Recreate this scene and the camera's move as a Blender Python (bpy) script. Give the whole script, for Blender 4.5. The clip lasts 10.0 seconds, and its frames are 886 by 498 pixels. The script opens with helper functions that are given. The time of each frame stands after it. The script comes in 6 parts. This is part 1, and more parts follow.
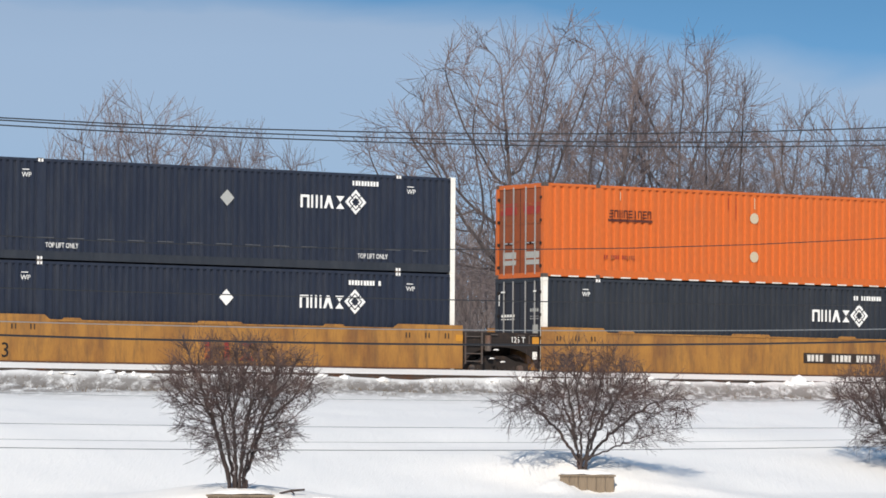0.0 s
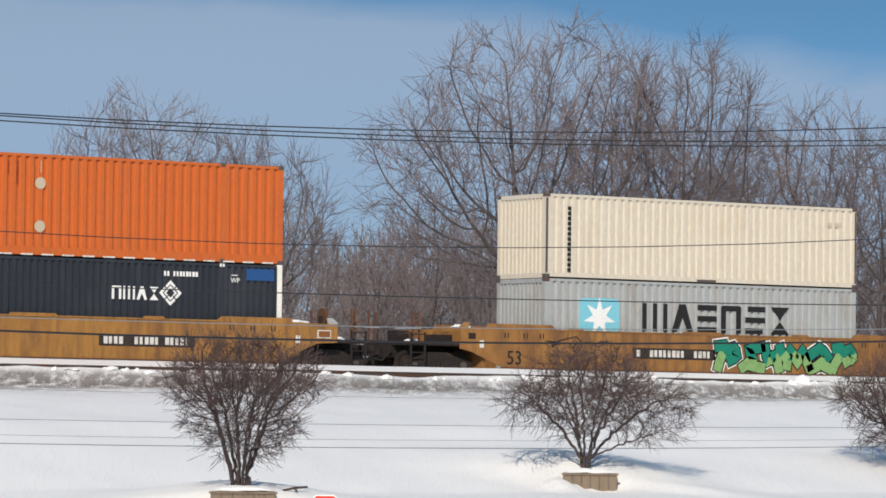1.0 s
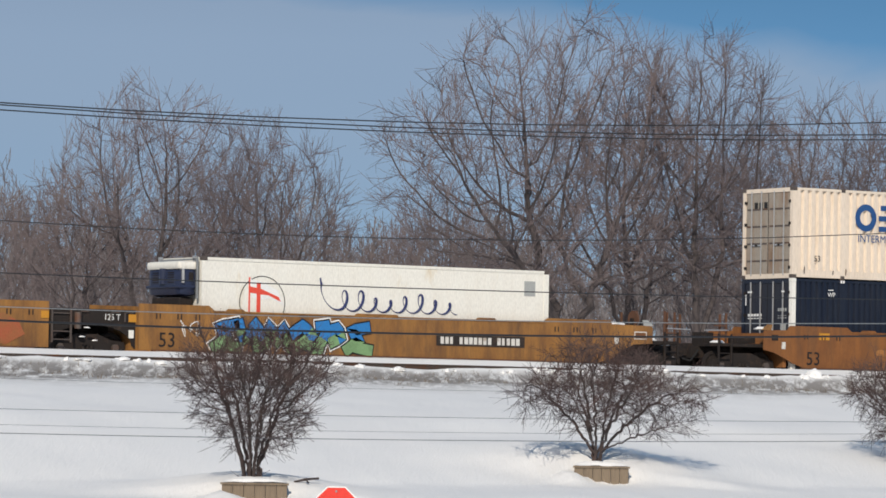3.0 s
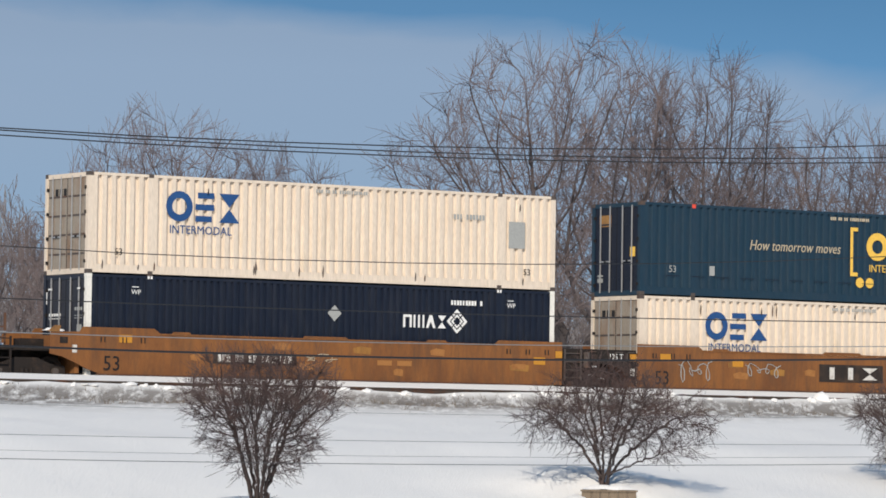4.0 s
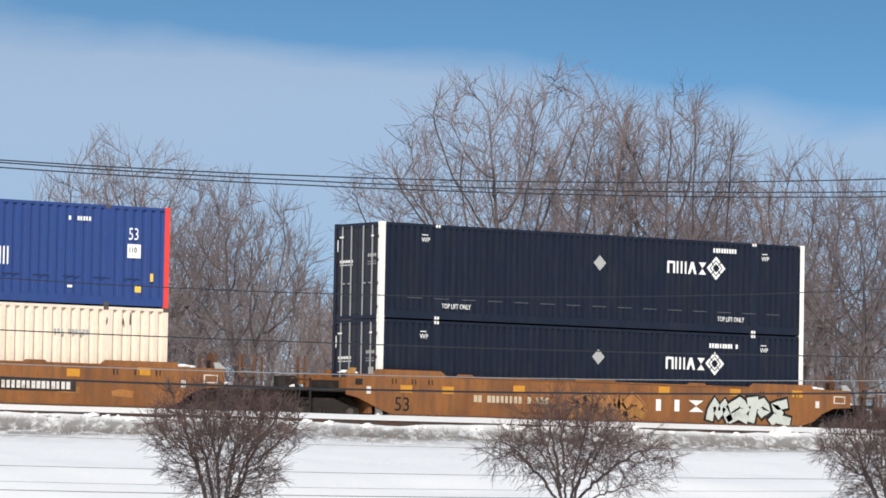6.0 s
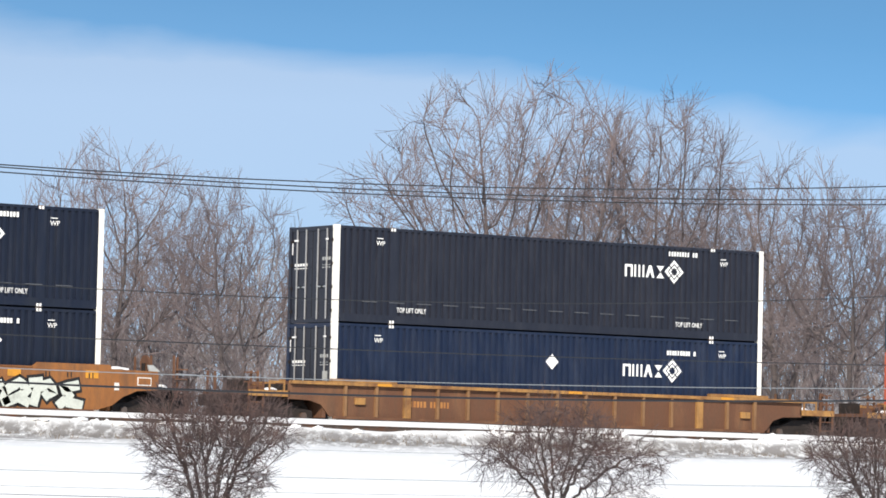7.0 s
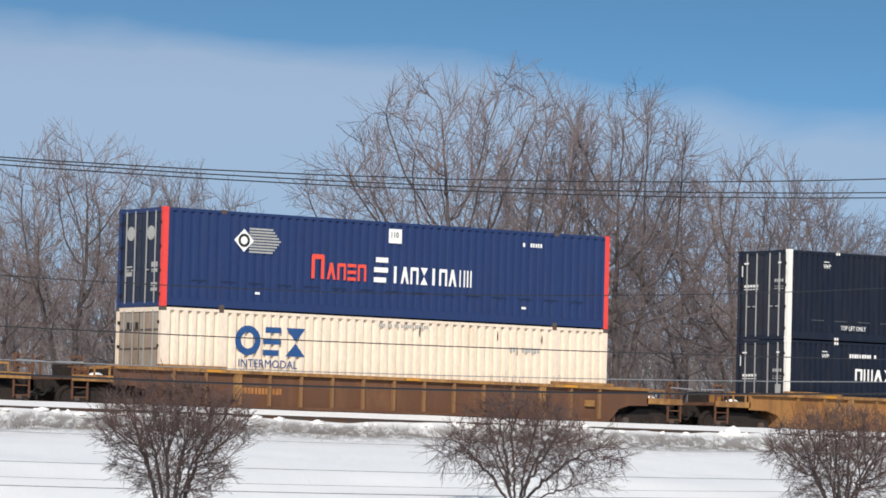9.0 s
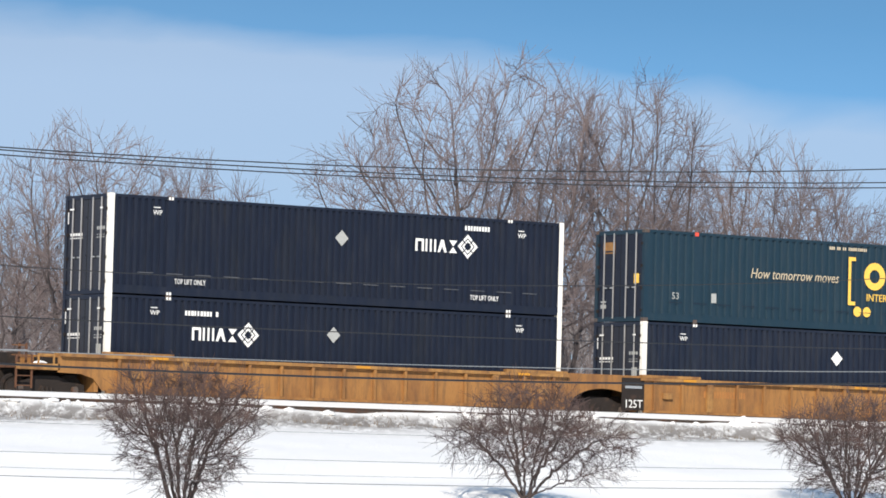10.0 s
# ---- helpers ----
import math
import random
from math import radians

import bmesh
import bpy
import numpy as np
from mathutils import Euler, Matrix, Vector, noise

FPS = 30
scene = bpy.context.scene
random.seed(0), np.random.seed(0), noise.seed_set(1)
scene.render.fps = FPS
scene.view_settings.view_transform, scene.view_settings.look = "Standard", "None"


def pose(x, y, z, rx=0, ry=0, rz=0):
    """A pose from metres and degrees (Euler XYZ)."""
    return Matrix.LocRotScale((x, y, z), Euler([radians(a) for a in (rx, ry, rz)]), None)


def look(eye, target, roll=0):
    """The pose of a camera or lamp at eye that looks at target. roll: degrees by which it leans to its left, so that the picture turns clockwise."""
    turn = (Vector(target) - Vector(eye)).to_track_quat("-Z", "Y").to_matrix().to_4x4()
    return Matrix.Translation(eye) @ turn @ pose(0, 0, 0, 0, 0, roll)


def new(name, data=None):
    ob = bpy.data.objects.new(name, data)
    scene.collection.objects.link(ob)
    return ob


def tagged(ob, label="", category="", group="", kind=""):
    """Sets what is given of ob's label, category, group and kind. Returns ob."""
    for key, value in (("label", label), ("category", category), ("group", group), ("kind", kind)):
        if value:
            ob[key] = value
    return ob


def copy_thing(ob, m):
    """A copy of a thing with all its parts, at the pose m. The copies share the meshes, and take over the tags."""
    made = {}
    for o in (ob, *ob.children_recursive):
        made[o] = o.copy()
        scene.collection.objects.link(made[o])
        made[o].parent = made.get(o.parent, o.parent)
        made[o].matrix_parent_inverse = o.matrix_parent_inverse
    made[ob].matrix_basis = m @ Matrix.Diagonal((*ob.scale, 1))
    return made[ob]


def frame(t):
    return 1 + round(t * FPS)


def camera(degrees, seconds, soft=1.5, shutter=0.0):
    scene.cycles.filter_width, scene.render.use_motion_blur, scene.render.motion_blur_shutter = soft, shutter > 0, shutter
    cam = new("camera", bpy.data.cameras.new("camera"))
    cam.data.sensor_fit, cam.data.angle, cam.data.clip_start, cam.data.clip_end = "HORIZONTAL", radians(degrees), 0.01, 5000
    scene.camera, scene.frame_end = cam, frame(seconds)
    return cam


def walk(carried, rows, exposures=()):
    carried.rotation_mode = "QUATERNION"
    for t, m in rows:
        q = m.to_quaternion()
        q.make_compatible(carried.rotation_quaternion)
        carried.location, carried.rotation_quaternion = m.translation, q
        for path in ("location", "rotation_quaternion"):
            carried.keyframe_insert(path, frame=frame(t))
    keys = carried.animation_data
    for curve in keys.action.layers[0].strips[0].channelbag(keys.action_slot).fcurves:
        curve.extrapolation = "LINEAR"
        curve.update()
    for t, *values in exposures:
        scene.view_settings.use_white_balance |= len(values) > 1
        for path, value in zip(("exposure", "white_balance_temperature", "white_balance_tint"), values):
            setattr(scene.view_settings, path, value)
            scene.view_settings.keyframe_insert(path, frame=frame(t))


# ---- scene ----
EYE = Vector((0.0, 0.0, -1.56))
cam = camera(12.12, 10.0, soft=1.68)

# seconds, heading (degrees from +y towards +x), pitch, lean
AIM = [
    (0.0, 33.647, 2.537, 0.423), (0.5, 33.609, 2.547, 0.479), (1.0, 33.591, 2.507, 0.692),
    (1.5, 33.595, 2.421, 0.967), (2.0, 33.609, 2.352, 1.197), (2.2, 33.613, 2.310, 1.257),
    (3.3, 33.375, 2.472, 0.902), (3.5, 33.331, 2.549, 0.948), (4.0, 33.324, 2.729, 0.810),
    (4.5, 33.508, 2.874, 0.798), (5.0, 33.645, 3.005, 0.960), (5.5, 33.750, 3.102, 1.034),
    (5.7, 33.788, 3.140, 1.051), (6.8, 33.935, 3.255, 1.200), (7.0, 33.966, 3.264, 1.324),
    (7.5, 34.122, 3.264, 1.620), (8.0, 34.298, 3.238, 1.633), (8.5, 34.427, 3.205, 1.743),
    (9.0, 34.493, 3.162, 1.530), (9.5, 34.441, 3.067, 1.460), (10.0, 34.360, 3.026, 1.481),
]


def aimed(heading, pitch, lean):
    h, p = radians(heading), radians(pitch)
    way = Vector((math.sin(h) * math.cos(p), math.cos(h) * math.cos(p), math.sin(p)))
    return look(EYE, EYE + way * 100, lean)


walk(cam, [(t, aimed(h, p, l)) for t, h, p, l in AIM],
     exposures=[(0.0, -0.02), (1.0, -0.22), (2.0, -0.38), (3.5, -0.36), (4.0, -0.31), (5.0, -0.22), (5.7, -0.06), (6.8, 0.42), (7.5, 0.40),
                (8.0, 0.30), (8.5, 0.17), (9.0, 0.0), (9.5, 0.03), (10.0, 0.28)])

# ---- world and sun ----
SUN_FROM = Vector((-0.55, -0.62, 0.55)).normalized()
world = bpy.data.worlds.new("winter_sky")
scene.world = world
world.use_nodes = True
wn, wl = world.node_tree.nodes, world.node_tree.links
wn.clear()


def wnode(kind, **values):
    n = wn.new(kind)
    for key, value in values.items():
        n.inputs[key].default_value = value
    return n


w_out = wn.new("ShaderNodeOutputWorld")
w_bg = wnode("ShaderNodeBackground", Strength=0.115)
w_co = wn.new("ShaderNodeTexCoord")
w_lift = wn.new("ShaderNodeMapping")
w_lift.inputs["Scale"].default_value = (1.0, 1.0, 4.2)
w_lift.inputs["Location"].default_value = (0.0, 0.0, 0.10)
sky = wn.new("ShaderNodeTexSky")
sky.sky_type = "NISHITA"
sky.sun_disc = False
sky.sun_elevation = math.asin(SUN_FROM.z)
sky.sun_rotation = math.atan2(SUN_FROM.x, SUN_FROM.y)
sky.air_density, sky.dust_density, sky.ozone_density = 1.0, 0.3, 1.2
wl.new(w_co.outputs["Generated"], w_lift.inputs["Vector"])
wl.new(w_lift.outputs["Vector"], sky.inputs["Vector"])
# a pale bank of thin cloud whose upper edge falls away to the east, with ragged streaks
def calc(op, a, b=None, c=None):
    n = wn.new("ShaderNodeMath")
    n.operation = op
    for k, v in enumerate((a, b, c)):
        if v is None:
            continue
        if isinstance(v, (int, float)):
            n.inputs[k].default_value = v
        else:
            wl.new(v, n.inputs[k])
    return n.outputs[0]


w_sep = wn.new("ShaderNodeSeparateXYZ")
wl.new(w_co.outputs["Generated"], w_sep.inputs[0])
w_az = calc("MULTIPLY", calc("ARCTAN2", w_sep.outputs["X"], w_sep.outputs["Y"]), 57.2958)
w_el = calc("MULTIPLY", w_sep.outputs["Z"], 57.2958)
w_cmap = wn.new("ShaderNodeMapping")
w_cmap.inputs["Scale"].default_value = (7.0, 7.0, 22.0)
w_cmap.inputs["Rotation"].default_value = (0.0, radians(4.0), 0.0)
wl.new(w_co.outputs["Generated"], w_cmap.inputs["Vector"])
w_cn = wnode("ShaderNodeTexNoise", Scale=1.6, Detail=6.0, Roughness=0.5, Distortion=0.3)
wl.new(w_cmap.outputs["Vector"], w_cn.inputs["Vector"])
w_edge = calc("SUBTRACT", calc("MULTIPLY_ADD", w_az, -0.09, 8.75), w_el)
w_edge = calc("ADD", w_edge, calc("MULTIPLY", calc("SUBTRACT", w_cn.outputs["Fac"], 0.5), 1.5))
w_span = wn.new("ShaderNodeMapRange")
w_span.inputs["From Min"].default_value, w_span.inputs["From Max"].default_value = -1.0, 7.0
wl.new(w_edge, w_span.inputs["Value"])
w_ramp = wn.new("ShaderNodeValToRGB")
w_els = w_ramp.color_ramp.elements
w_els[0].position, w_els[0].color = 0.0, (0.06, 0.06, 0.06, 1)
w_els[1].position, w_els[1].color = 1.0, (0.90, 0.90, 0.90, 1)
for pos, v in ((0.11, 0.09), (0.18, 0.50), (0.36, 0.55), (0.62, 0.54)):
    e = w_els.new(pos)
    e.color = (v, v, v, 1)
wl.new(w_span.outputs["Result"], w_ramp.inputs["Fac"])
w_tint = wn.new("ShaderNodeMix")
w_tint.data_type, w_tint.blend_type = "RGBA", "MULTIPLY"
w_tint.inputs[0].default_value = 1.0
w_tint.inputs[7].default_value = (0.72, 1.36, 1.50, 1)
wl.new(sky.outputs["Color"], w_tint.inputs[6])
w_mix = wn.new("ShaderNodeMix")
w_mix.data_type = "RGBA"
w_mix.inputs[7].default_value = (4.98, 5.4, 6.22, 1)
wl.new(w_ramp.outputs["Color"], w_mix.inputs[0])
wl.new(w_tint.outputs[2], w_mix.inputs[6])
w_low = wn.new("ShaderNodeMapRange")
w_low.inputs["From Min"].default_value, w_low.inputs["From Max"].default_value = 1.5, 5.2
w_low.inputs["To Min"].default_value, w_low.inputs["To Max"].default_value = 0.76, 1.0
wl.new(w_el, w_low.inputs["Value"])
w_fade = wn.new("ShaderNodeMix")
w_fade.data_type, w_fade.blend_type = "RGBA", "MULTIPLY"
w_fade.inputs[0].default_value = 1.0
wl.new(w_mix.outputs[2], w_fade.inputs[6])
wl.new(w_low.outputs["Result"], w_fade.inputs[7])
wl.new(w_fade.outputs[2], w_bg.inputs["Color"])
wl.new(w_bg.outputs["Background"], w_out.inputs["Surface"])

sun_lamp = bpy.data.lights.new("sun", "SUN")
sun_lamp.energy, sun_lamp.angle, sun_lamp.color = 4.65, radians(0.6), (1.0, 0.905, 0.78)
sun = new("sun", sun_lamp)
sun.matrix_world = look(SUN_FROM * 300, (0, 0, 0))


# ---- materials ----
def material(name, colour, rough=0.6, metal=0.0, second=None, spots=0.0, scale=1.5, fine=25.0, bump=0.0, streak=1.0, grime=0.0, dirt=(0.09, 0.055, 0.035)):
    """A surface with broad patches of a second colour, fine grain, and relief."""
    m = bpy.data.materials.new(name)
    m.use_nodes = True
    nt = m.node_tree
    ns, ln = nt.nodes, nt.links
    b = ns["Principled BSDF"]
    b.inputs["Roughness"].default_value = rough
    b.inputs["Metallic"].default_value = metal
    b.inputs["Specular IOR Level"].default_value = 0.35
    co = ns.new("ShaderNodeTexCoord")
    mp = ns.new("ShaderNodeMapping")
    mp.inputs["Scale"].default_value = (1, 1, 1 / streak)
    info = ns.new("ShaderNodeObjectInfo")
    ln.new(co.outputs["Object"], mp.inputs["Vector"])
    big = ns.new("ShaderNodeTexNoise")
    big.noise_dimensions = "4D"
    big.inputs["Scale"].default_value, big.inputs["Detail"].default_value = scale, 6.0
    big.inputs["Roughness"].default_value = 0.62
    ln.new(mp.outputs["Vector"], big.inputs["Vector"])
    rnd = ns.new("ShaderNodeMath")
    rnd.operation = "MULTIPLY"
    rnd.inputs[1].default_value = 40.0
    ln.new(info.outputs["Random"], rnd.inputs[0])
    ln.new(rnd.outputs[0], big.inputs["W"])
    ramp = ns.new("ShaderNodeValToRGB")
    ramp.color_ramp.elements[0].position = 0.66 - 0.3 * spots
    ramp.color_ramp.elements[1].position = 0.82 - 0.2 * spots
    ln.new(big.outputs["Fac"], ramp.inputs["Fac"])
    mix = ns.new("ShaderNodeMix")
    mix.data_type = "RGBA"
    mix.inputs[6].default_value = (*colour, 1)
    mix.inputs[7].default_value = (*(second or [c * 0.6 for c in colour]), 1)
    ln.new(ramp.outputs["Color"], mix.inputs[0])
    source = mix.outputs[2]
    if grime:
        gm = ns.new("ShaderNodeMapping")
        gm.inputs["Scale"].default_value = (5.0, 5.0, 0.8)
        ln.new(co.outputs["Object"], gm.inputs["Vector"])
        gn = ns.new("ShaderNodeTexNoise")
        gn.noise_dimensions = "4D"
        gn.inputs["Scale"].default_value, gn.inputs["Detail"].default_value, gn.inputs["Roughness"].default_value = 1.0, 7.0, 0.7
        ln.new(gm.outputs["Vector"], gn.inputs["Vector"])
        ln.new(rnd.outputs[0], gn.inputs["W"])
        gf = ns.new("ShaderNodeMapRange")
        gf.inputs["From Min"].default_value, gf.inputs["From Max"].default_value = 0.46, 0.80
        gf.inputs["To Max"].default_value = grime
        ln.new(gn.outputs["Fac"], gf.inputs["Value"])
        gx = ns.new("ShaderNodeMix")
        gx.data_type = "RGBA"
        gx.inputs[7].default_value = (*dirt, 1)
        ln.new(gf.outputs["Result"], gx.inputs[0])
        ln.new(source, gx.inputs[6])
        source = gx.outputs[2]
    grain = ns.new("ShaderNodeTexNoise")
    grain.inputs["Scale"].default_value, grain.inputs["Detail"].default_value = fine, 4.0
    ln.new(mp.outputs["Vector"], grain.inputs["Vector"])
    gr = ns.new("ShaderNodeMapRange")
    gr.inputs["To Min"].default_value, gr.inputs["To Max"].default_value = 0.80, 1.20
    ln.new(grain.outputs["Fac"], gr.inputs["Value"])
    mul = ns.new("ShaderNodeMix")
    mul.data_type, mul.blend_type = "RGBA", "MULTIPLY"
    mul.inputs[0].default_value = 1.0
    ln.new(source, mul.inputs[6])
    ln.new(gr.outputs["Result"], mul.inputs[7])
    ln.new(mul.outputs[2], b.inputs["Base Color"])
    if bump:
        bp = ns.new("ShaderNodeBump")
        bp.inputs["Strength"].default_value, bp.inputs["Distance"].default_value = bump, 0.03
        ln.new(grain.outputs["Fac"], bp.inputs["Height"])
        ln.new(bp.outputs["Normal"], b.inputs["Normal"])
    return m


RUST = (0.16, 0.06, 0.025)
M_NAVY = material("navy_paint", (0.008, 0.0125, 0.027), 0.42, second=(0.015, 0.019, 0.030), spots=0.5, streak=4, grime=0.35, dirt=(0.06, 0.06, 0.065))
# Copies of the navy, lightened then darkened to offset the drifting exposure.
M_NAVY_SLATE = material("lightened_navy_paint", (0.0165, 0.0225, 0.041), 0.5, second=(0.025, 0.031, 0.047), spots=0.55, streak=4, grime=0.4, dirt=(0.065, 0.066, 0.072))
M_NAVY_BLACK = material("darkened_navy_paint", (0.0056, 0.0096, 0.0235), 0.5, second=(0.009, 0.012, 0.021), spots=0.5, streak=4, grime=0.3, dirt=(0.045, 0.046, 0.05))
M_NAVY_DEEP = material("deep_navy_paint", (0.007, 0.014, 0.038), 0.42, second=(0.02, 0.03, 0.06), spots=0.5, streak=4, grime=0.35, dirt=(0.06, 0.06, 0.065))
M_CHARCOAL = material("charcoal_paint", (0.0130, 0.0148, 0.0245), 0.42, second=(0.020, 0.021, 0.030), spots=0.5, streak=4, grime=0.35, dirt=(0.052, 0.054, 0.066))
# Orange darkened in the colour for the door end's shade, plus rust and grime.
M_ORANGE_DOOR = material("shaded_rusty_orange_door_paint", (0.27, 0.066, 0.022), 0.7, second=(0.15, 0.055, 0.03), spots=0.6, streak=3, grime=0.6)
M_WORN = material("worn_slate_paint", (0.021, 0.026, 0.036), 0.6, second=(0.035, 0.04, 0.05), spots=0.6, streak=5, grime=0.35, dirt=(0.06, 0.06, 0.065))
M_ORANGE = material("orange_paint", (0.54, 0.120, 0.022), 0.5, second=(0.47, 0.105, 0.024), spots=0.45, streak=4, grime=0.35, dirt=(0.25, 0.12, 0.06))
M_CREAM = material("cream_paint", (0.62, 0.56, 0.46), 0.55, second=(0.58, 0.47, 0.32), spots=0.25, streak=5, grime=0.24, dirt=(0.36, 0.22, 0.11))
M_WHITE = material("off_white_paint", (0.75, 0.645, 0.53), 0.55, second=(0.62, 0.52, 0.38), spots=0.25, streak=5, grime=0.24, dirt=(0.36, 0.22, 0.11))
M_REEFER = material("reefer_white_paint", (0.80, 0.78, 0.71), 0.45, second=(0.64, 0.52, 0.34), spots=0.12, streak=3, grime=0.14, dirt=(0.46, 0.33, 0.19))
M_GREY = material("grey_paint", (0.36, 0.38, 0.38), 0.55, second=(0.28, 0.28, 0.27), spots=0.4, streak=5, grime=0.4, dirt=(0.25, 0.12, 0.06))
M_TEAL = material("dark_teal_paint", (0.011, 0.036, 0.062), 0.5, second=(0.017, 0.044, 0.068), spots=0.4, streak=4, grime=0.35, dirt=(0.06, 0.06, 0.065))
# Royal blue and teal copies, darkened in colour to offset the later exposure.
M_BLUE_DEEP = material("darkened_royal_blue_paint", (0.0145, 0.034, 0.115), 0.5, second=(0.017, 0.029, 0.10), spots=0.4, streak=4, grime=0.3, dirt=(0.04, 0.05, 0.09))
M_TEAL_DEEP = material("darkened_teal_paint", (0.0075, 0.027, 0.045), 0.5, second=(0.012, 0.034, 0.05), spots=0.4, streak=4, grime=0.35, dirt=(0.045, 0.05, 0.055))
M_BLUE = material("royal_blue_paint", (0.024, 0.056, 0.20), 0.5, second=(0.025, 0.045, 0.18), spots=0.4, streak=4, grime=0.3, dirt=(0.05, 0.06, 0.12))
M_RED = material("faded_red_paint", (0.43, 0.082, 0.043), 0.6, second=(0.42, 0.12, 0.08), spots=0.5, streak=4, grime=0.4, dirt=(0.25, 0.12, 0.06))
M_BRIGHTRED = material("brighter_red_paint", (0.47, 0.050, 0.033), 0.55)
M_REDPOST = material("red_post_paint", (0.70, 0.06, 0.05), 0.5)
M_WHITEPOST = material("white_post_paint", (0.80, 0.78, 0.72), 0.5, second=(0.6, 0.55, 0.45), spots=0.2)
# Dirt and rust; the base is also darkened for the end's shade.
M_DIRTY_SHADED = material("weathered_shaded_door_paint", (0.31, 0.275, 0.23), 0.7, second=(0.19, 0.115, 0.065), spots=0.55, streak=3, grime=0.85, dirt=(0.25, 0.12, 0.06))
M_BLACK = material("grimy_black_steel", (0.020, 0.015, 0.013), 0.78, second=(0.058, 0.035, 0.024), spots=0.4, scale=4, bump=0.3)
M_RUBBER = material("door_gasket", (0.012, 0.012, 0.012), 0.8)
M_STEEL = material("galvanised_rod", (0.48, 0.48, 0.48), 0.4, metal=0.6)
M_CASTING = material("corner_casting_steel", (0.11, 0.09, 0.08), 0.6, metal=0.3, second=RUST, spots=0.5)
M_OCHRE = material("ochre_car_paint", (0.37, 0.18, 0.042), 0.65, second=(0.20, 0.088, 0.03), spots=0.72, scale=1.1, streak=3, grime=0.95)
M_OCHRE_DULL = material("dull_ochre_car_paint", (0.325, 0.155, 0.042), 0.68, second=(0.17, 0.078, 0.03), spots=0.78, scale=1.0, streak=3, grime=0.95)
M_BOARD = material("grimy_dark_panel", (0.026, 0.020, 0.017), 0.65, second=(0.07, 0.045, 0.03), spots=0.55, scale=3, grime=0.5)
M_WORNMARK = material("worn_white_marking", (0.66, 0.64, 0.60), 0.6, second=(0.30, 0.23, 0.17), spots=0.5, scale=5)
M_TANPATCH = material("tan_touch_up_paint", (0.37, 0.165, 0.05), 0.7, second=(0.26, 0.10, 0.03), spots=0.6, scale=3)
M_BROWN = material("orange_brown_car_paint", (0.258, 0.104, 0.031), 0.7, second=(0.155, 0.062, 0.024), spots=0.72, scale=1.0, streak=3, grime=0.95)
M_RUSTY = material("rusty_brown_car_paint", (0.118, 0.054, 0.030), 0.75, second=(0.185, 0.092, 0.046), spots=0.50, scale=1.2, streak=3, bump=0.2, grime=0.8)
M_OCHRE_RIB = material("ribbed_ochre_car_paint", (0.32, 0.155, 0.048), 0.68, second=(0.19, 0.085, 0.032), spots=0.65, scale=1.2, streak=3, grime=0.95)
M_CHORD = material("yellow_chord_paint", (0.36, 0.19, 0.06), 0.65, second=(0.17, 0.075, 0.03), spots=0.75, scale=1.8, grime=0.9)
M_YELLOW = material("reflector_yellow", (0.54, 0.245, 0.028), 0.55, second=(0.42, 0.2, 0.03), spots=0.4)
M_INK = material("black_marking", (0.015, 0.014, 0.014), 0.6)
M_MARK = material("white_marking", (0.80, 0.80, 0.78), 0.5, second=(0.6, 0.6, 0.6), spots=0.3)
M_DULLMARK = material("faded_grey_marking", (0.36, 0.37, 0.36), 0.6)
M_CHARGREY = material("dull_dark_marking", (0.09, 0.095, 0.105), 0.6)
M_FADED = material("worn_ochre_marking", (0.5, 0.42, 0.30), 0.6)
M_BLUEMARK = material("blue_marking", (0.02, 0.075, 0.22), 0.5, second=(0.03, 0.1, 0.26), spots=0.4)
M_GOLD = material("gold_marking", (0.83, 0.52, 0.09), 0.5)
M_SKYBLUE = material("light_blue_marking", (0.20, 0.52, 0.62), 0.5)
M_REDMARK = material("red_marking", (0.72, 0.08, 0.05), 0.5)
M_MAROON = material("maroon_marking", (0.28, 0.03, 0.02), 0.6, second=(0.33, 0.15, 0.04), spots=0.5, scale=3)
M_DARKMARK = material("dark_maroon_marking", (0.075, 0.02, 0.014), 0.6, second=(0.16, 0.045, 0.02), spots=0.5, scale=4)
M_DARKBLUE = material("ink_blue_marking", (0.03, 0.04, 0.13), 0.5)
M_SPRAY = [material("sprayed_" + n, c, 0.5, second=[x * 0.7 for x in c], spots=0.5, scale=3) for n, c in (
    ("emerald", (0.01, 0.20, 0.13)), ("lime", (0.22, 0.38, 0.14)), ("pale_grey", (0.52, 0.55, 0.50)),
    ("azure", (0.03, 0.19, 0.48)), ("leaf", (0.20, 0.34, 0.16)), ("salmon", (0.62, 0.22, 0.16)))]
M_SAGE = material("sprayed_sage", (0.30, 0.37, 0.22), 0.5, second=(0.45, 0.47, 0.40), spots=0.6, scale=3)
M_SMEAR = material("thin_red_spray", (0.36, 0.10, 0.045), 0.65, second=(0.27, 0.12, 0.045), spots=0.75, scale=2.5)
# Tan stands for sunlight on the brown posts, put into the paint.
M_TANPOST = material("sunlit_tan_post_paint", (0.23, 0.125, 0.058), 0.65, second=(0.14, 0.068, 0.033), spots=0.5, scale=2, streak=3, grime=0.5)
# Red darkened in the colour, standing for shade on the door end.
M_REDDOOR = material("shaded_red_door_paint", (0.15, 0.019, 0.016), 0.6, second=(0.11, 0.025, 0.02), spots=0.4, streak=3, grime=0.3)
M_GENSET = material("teal_generator_paint", (0.075, 0.235, 0.29), 0.5, second=(0.05, 0.18, 0.225), spots=0.4)
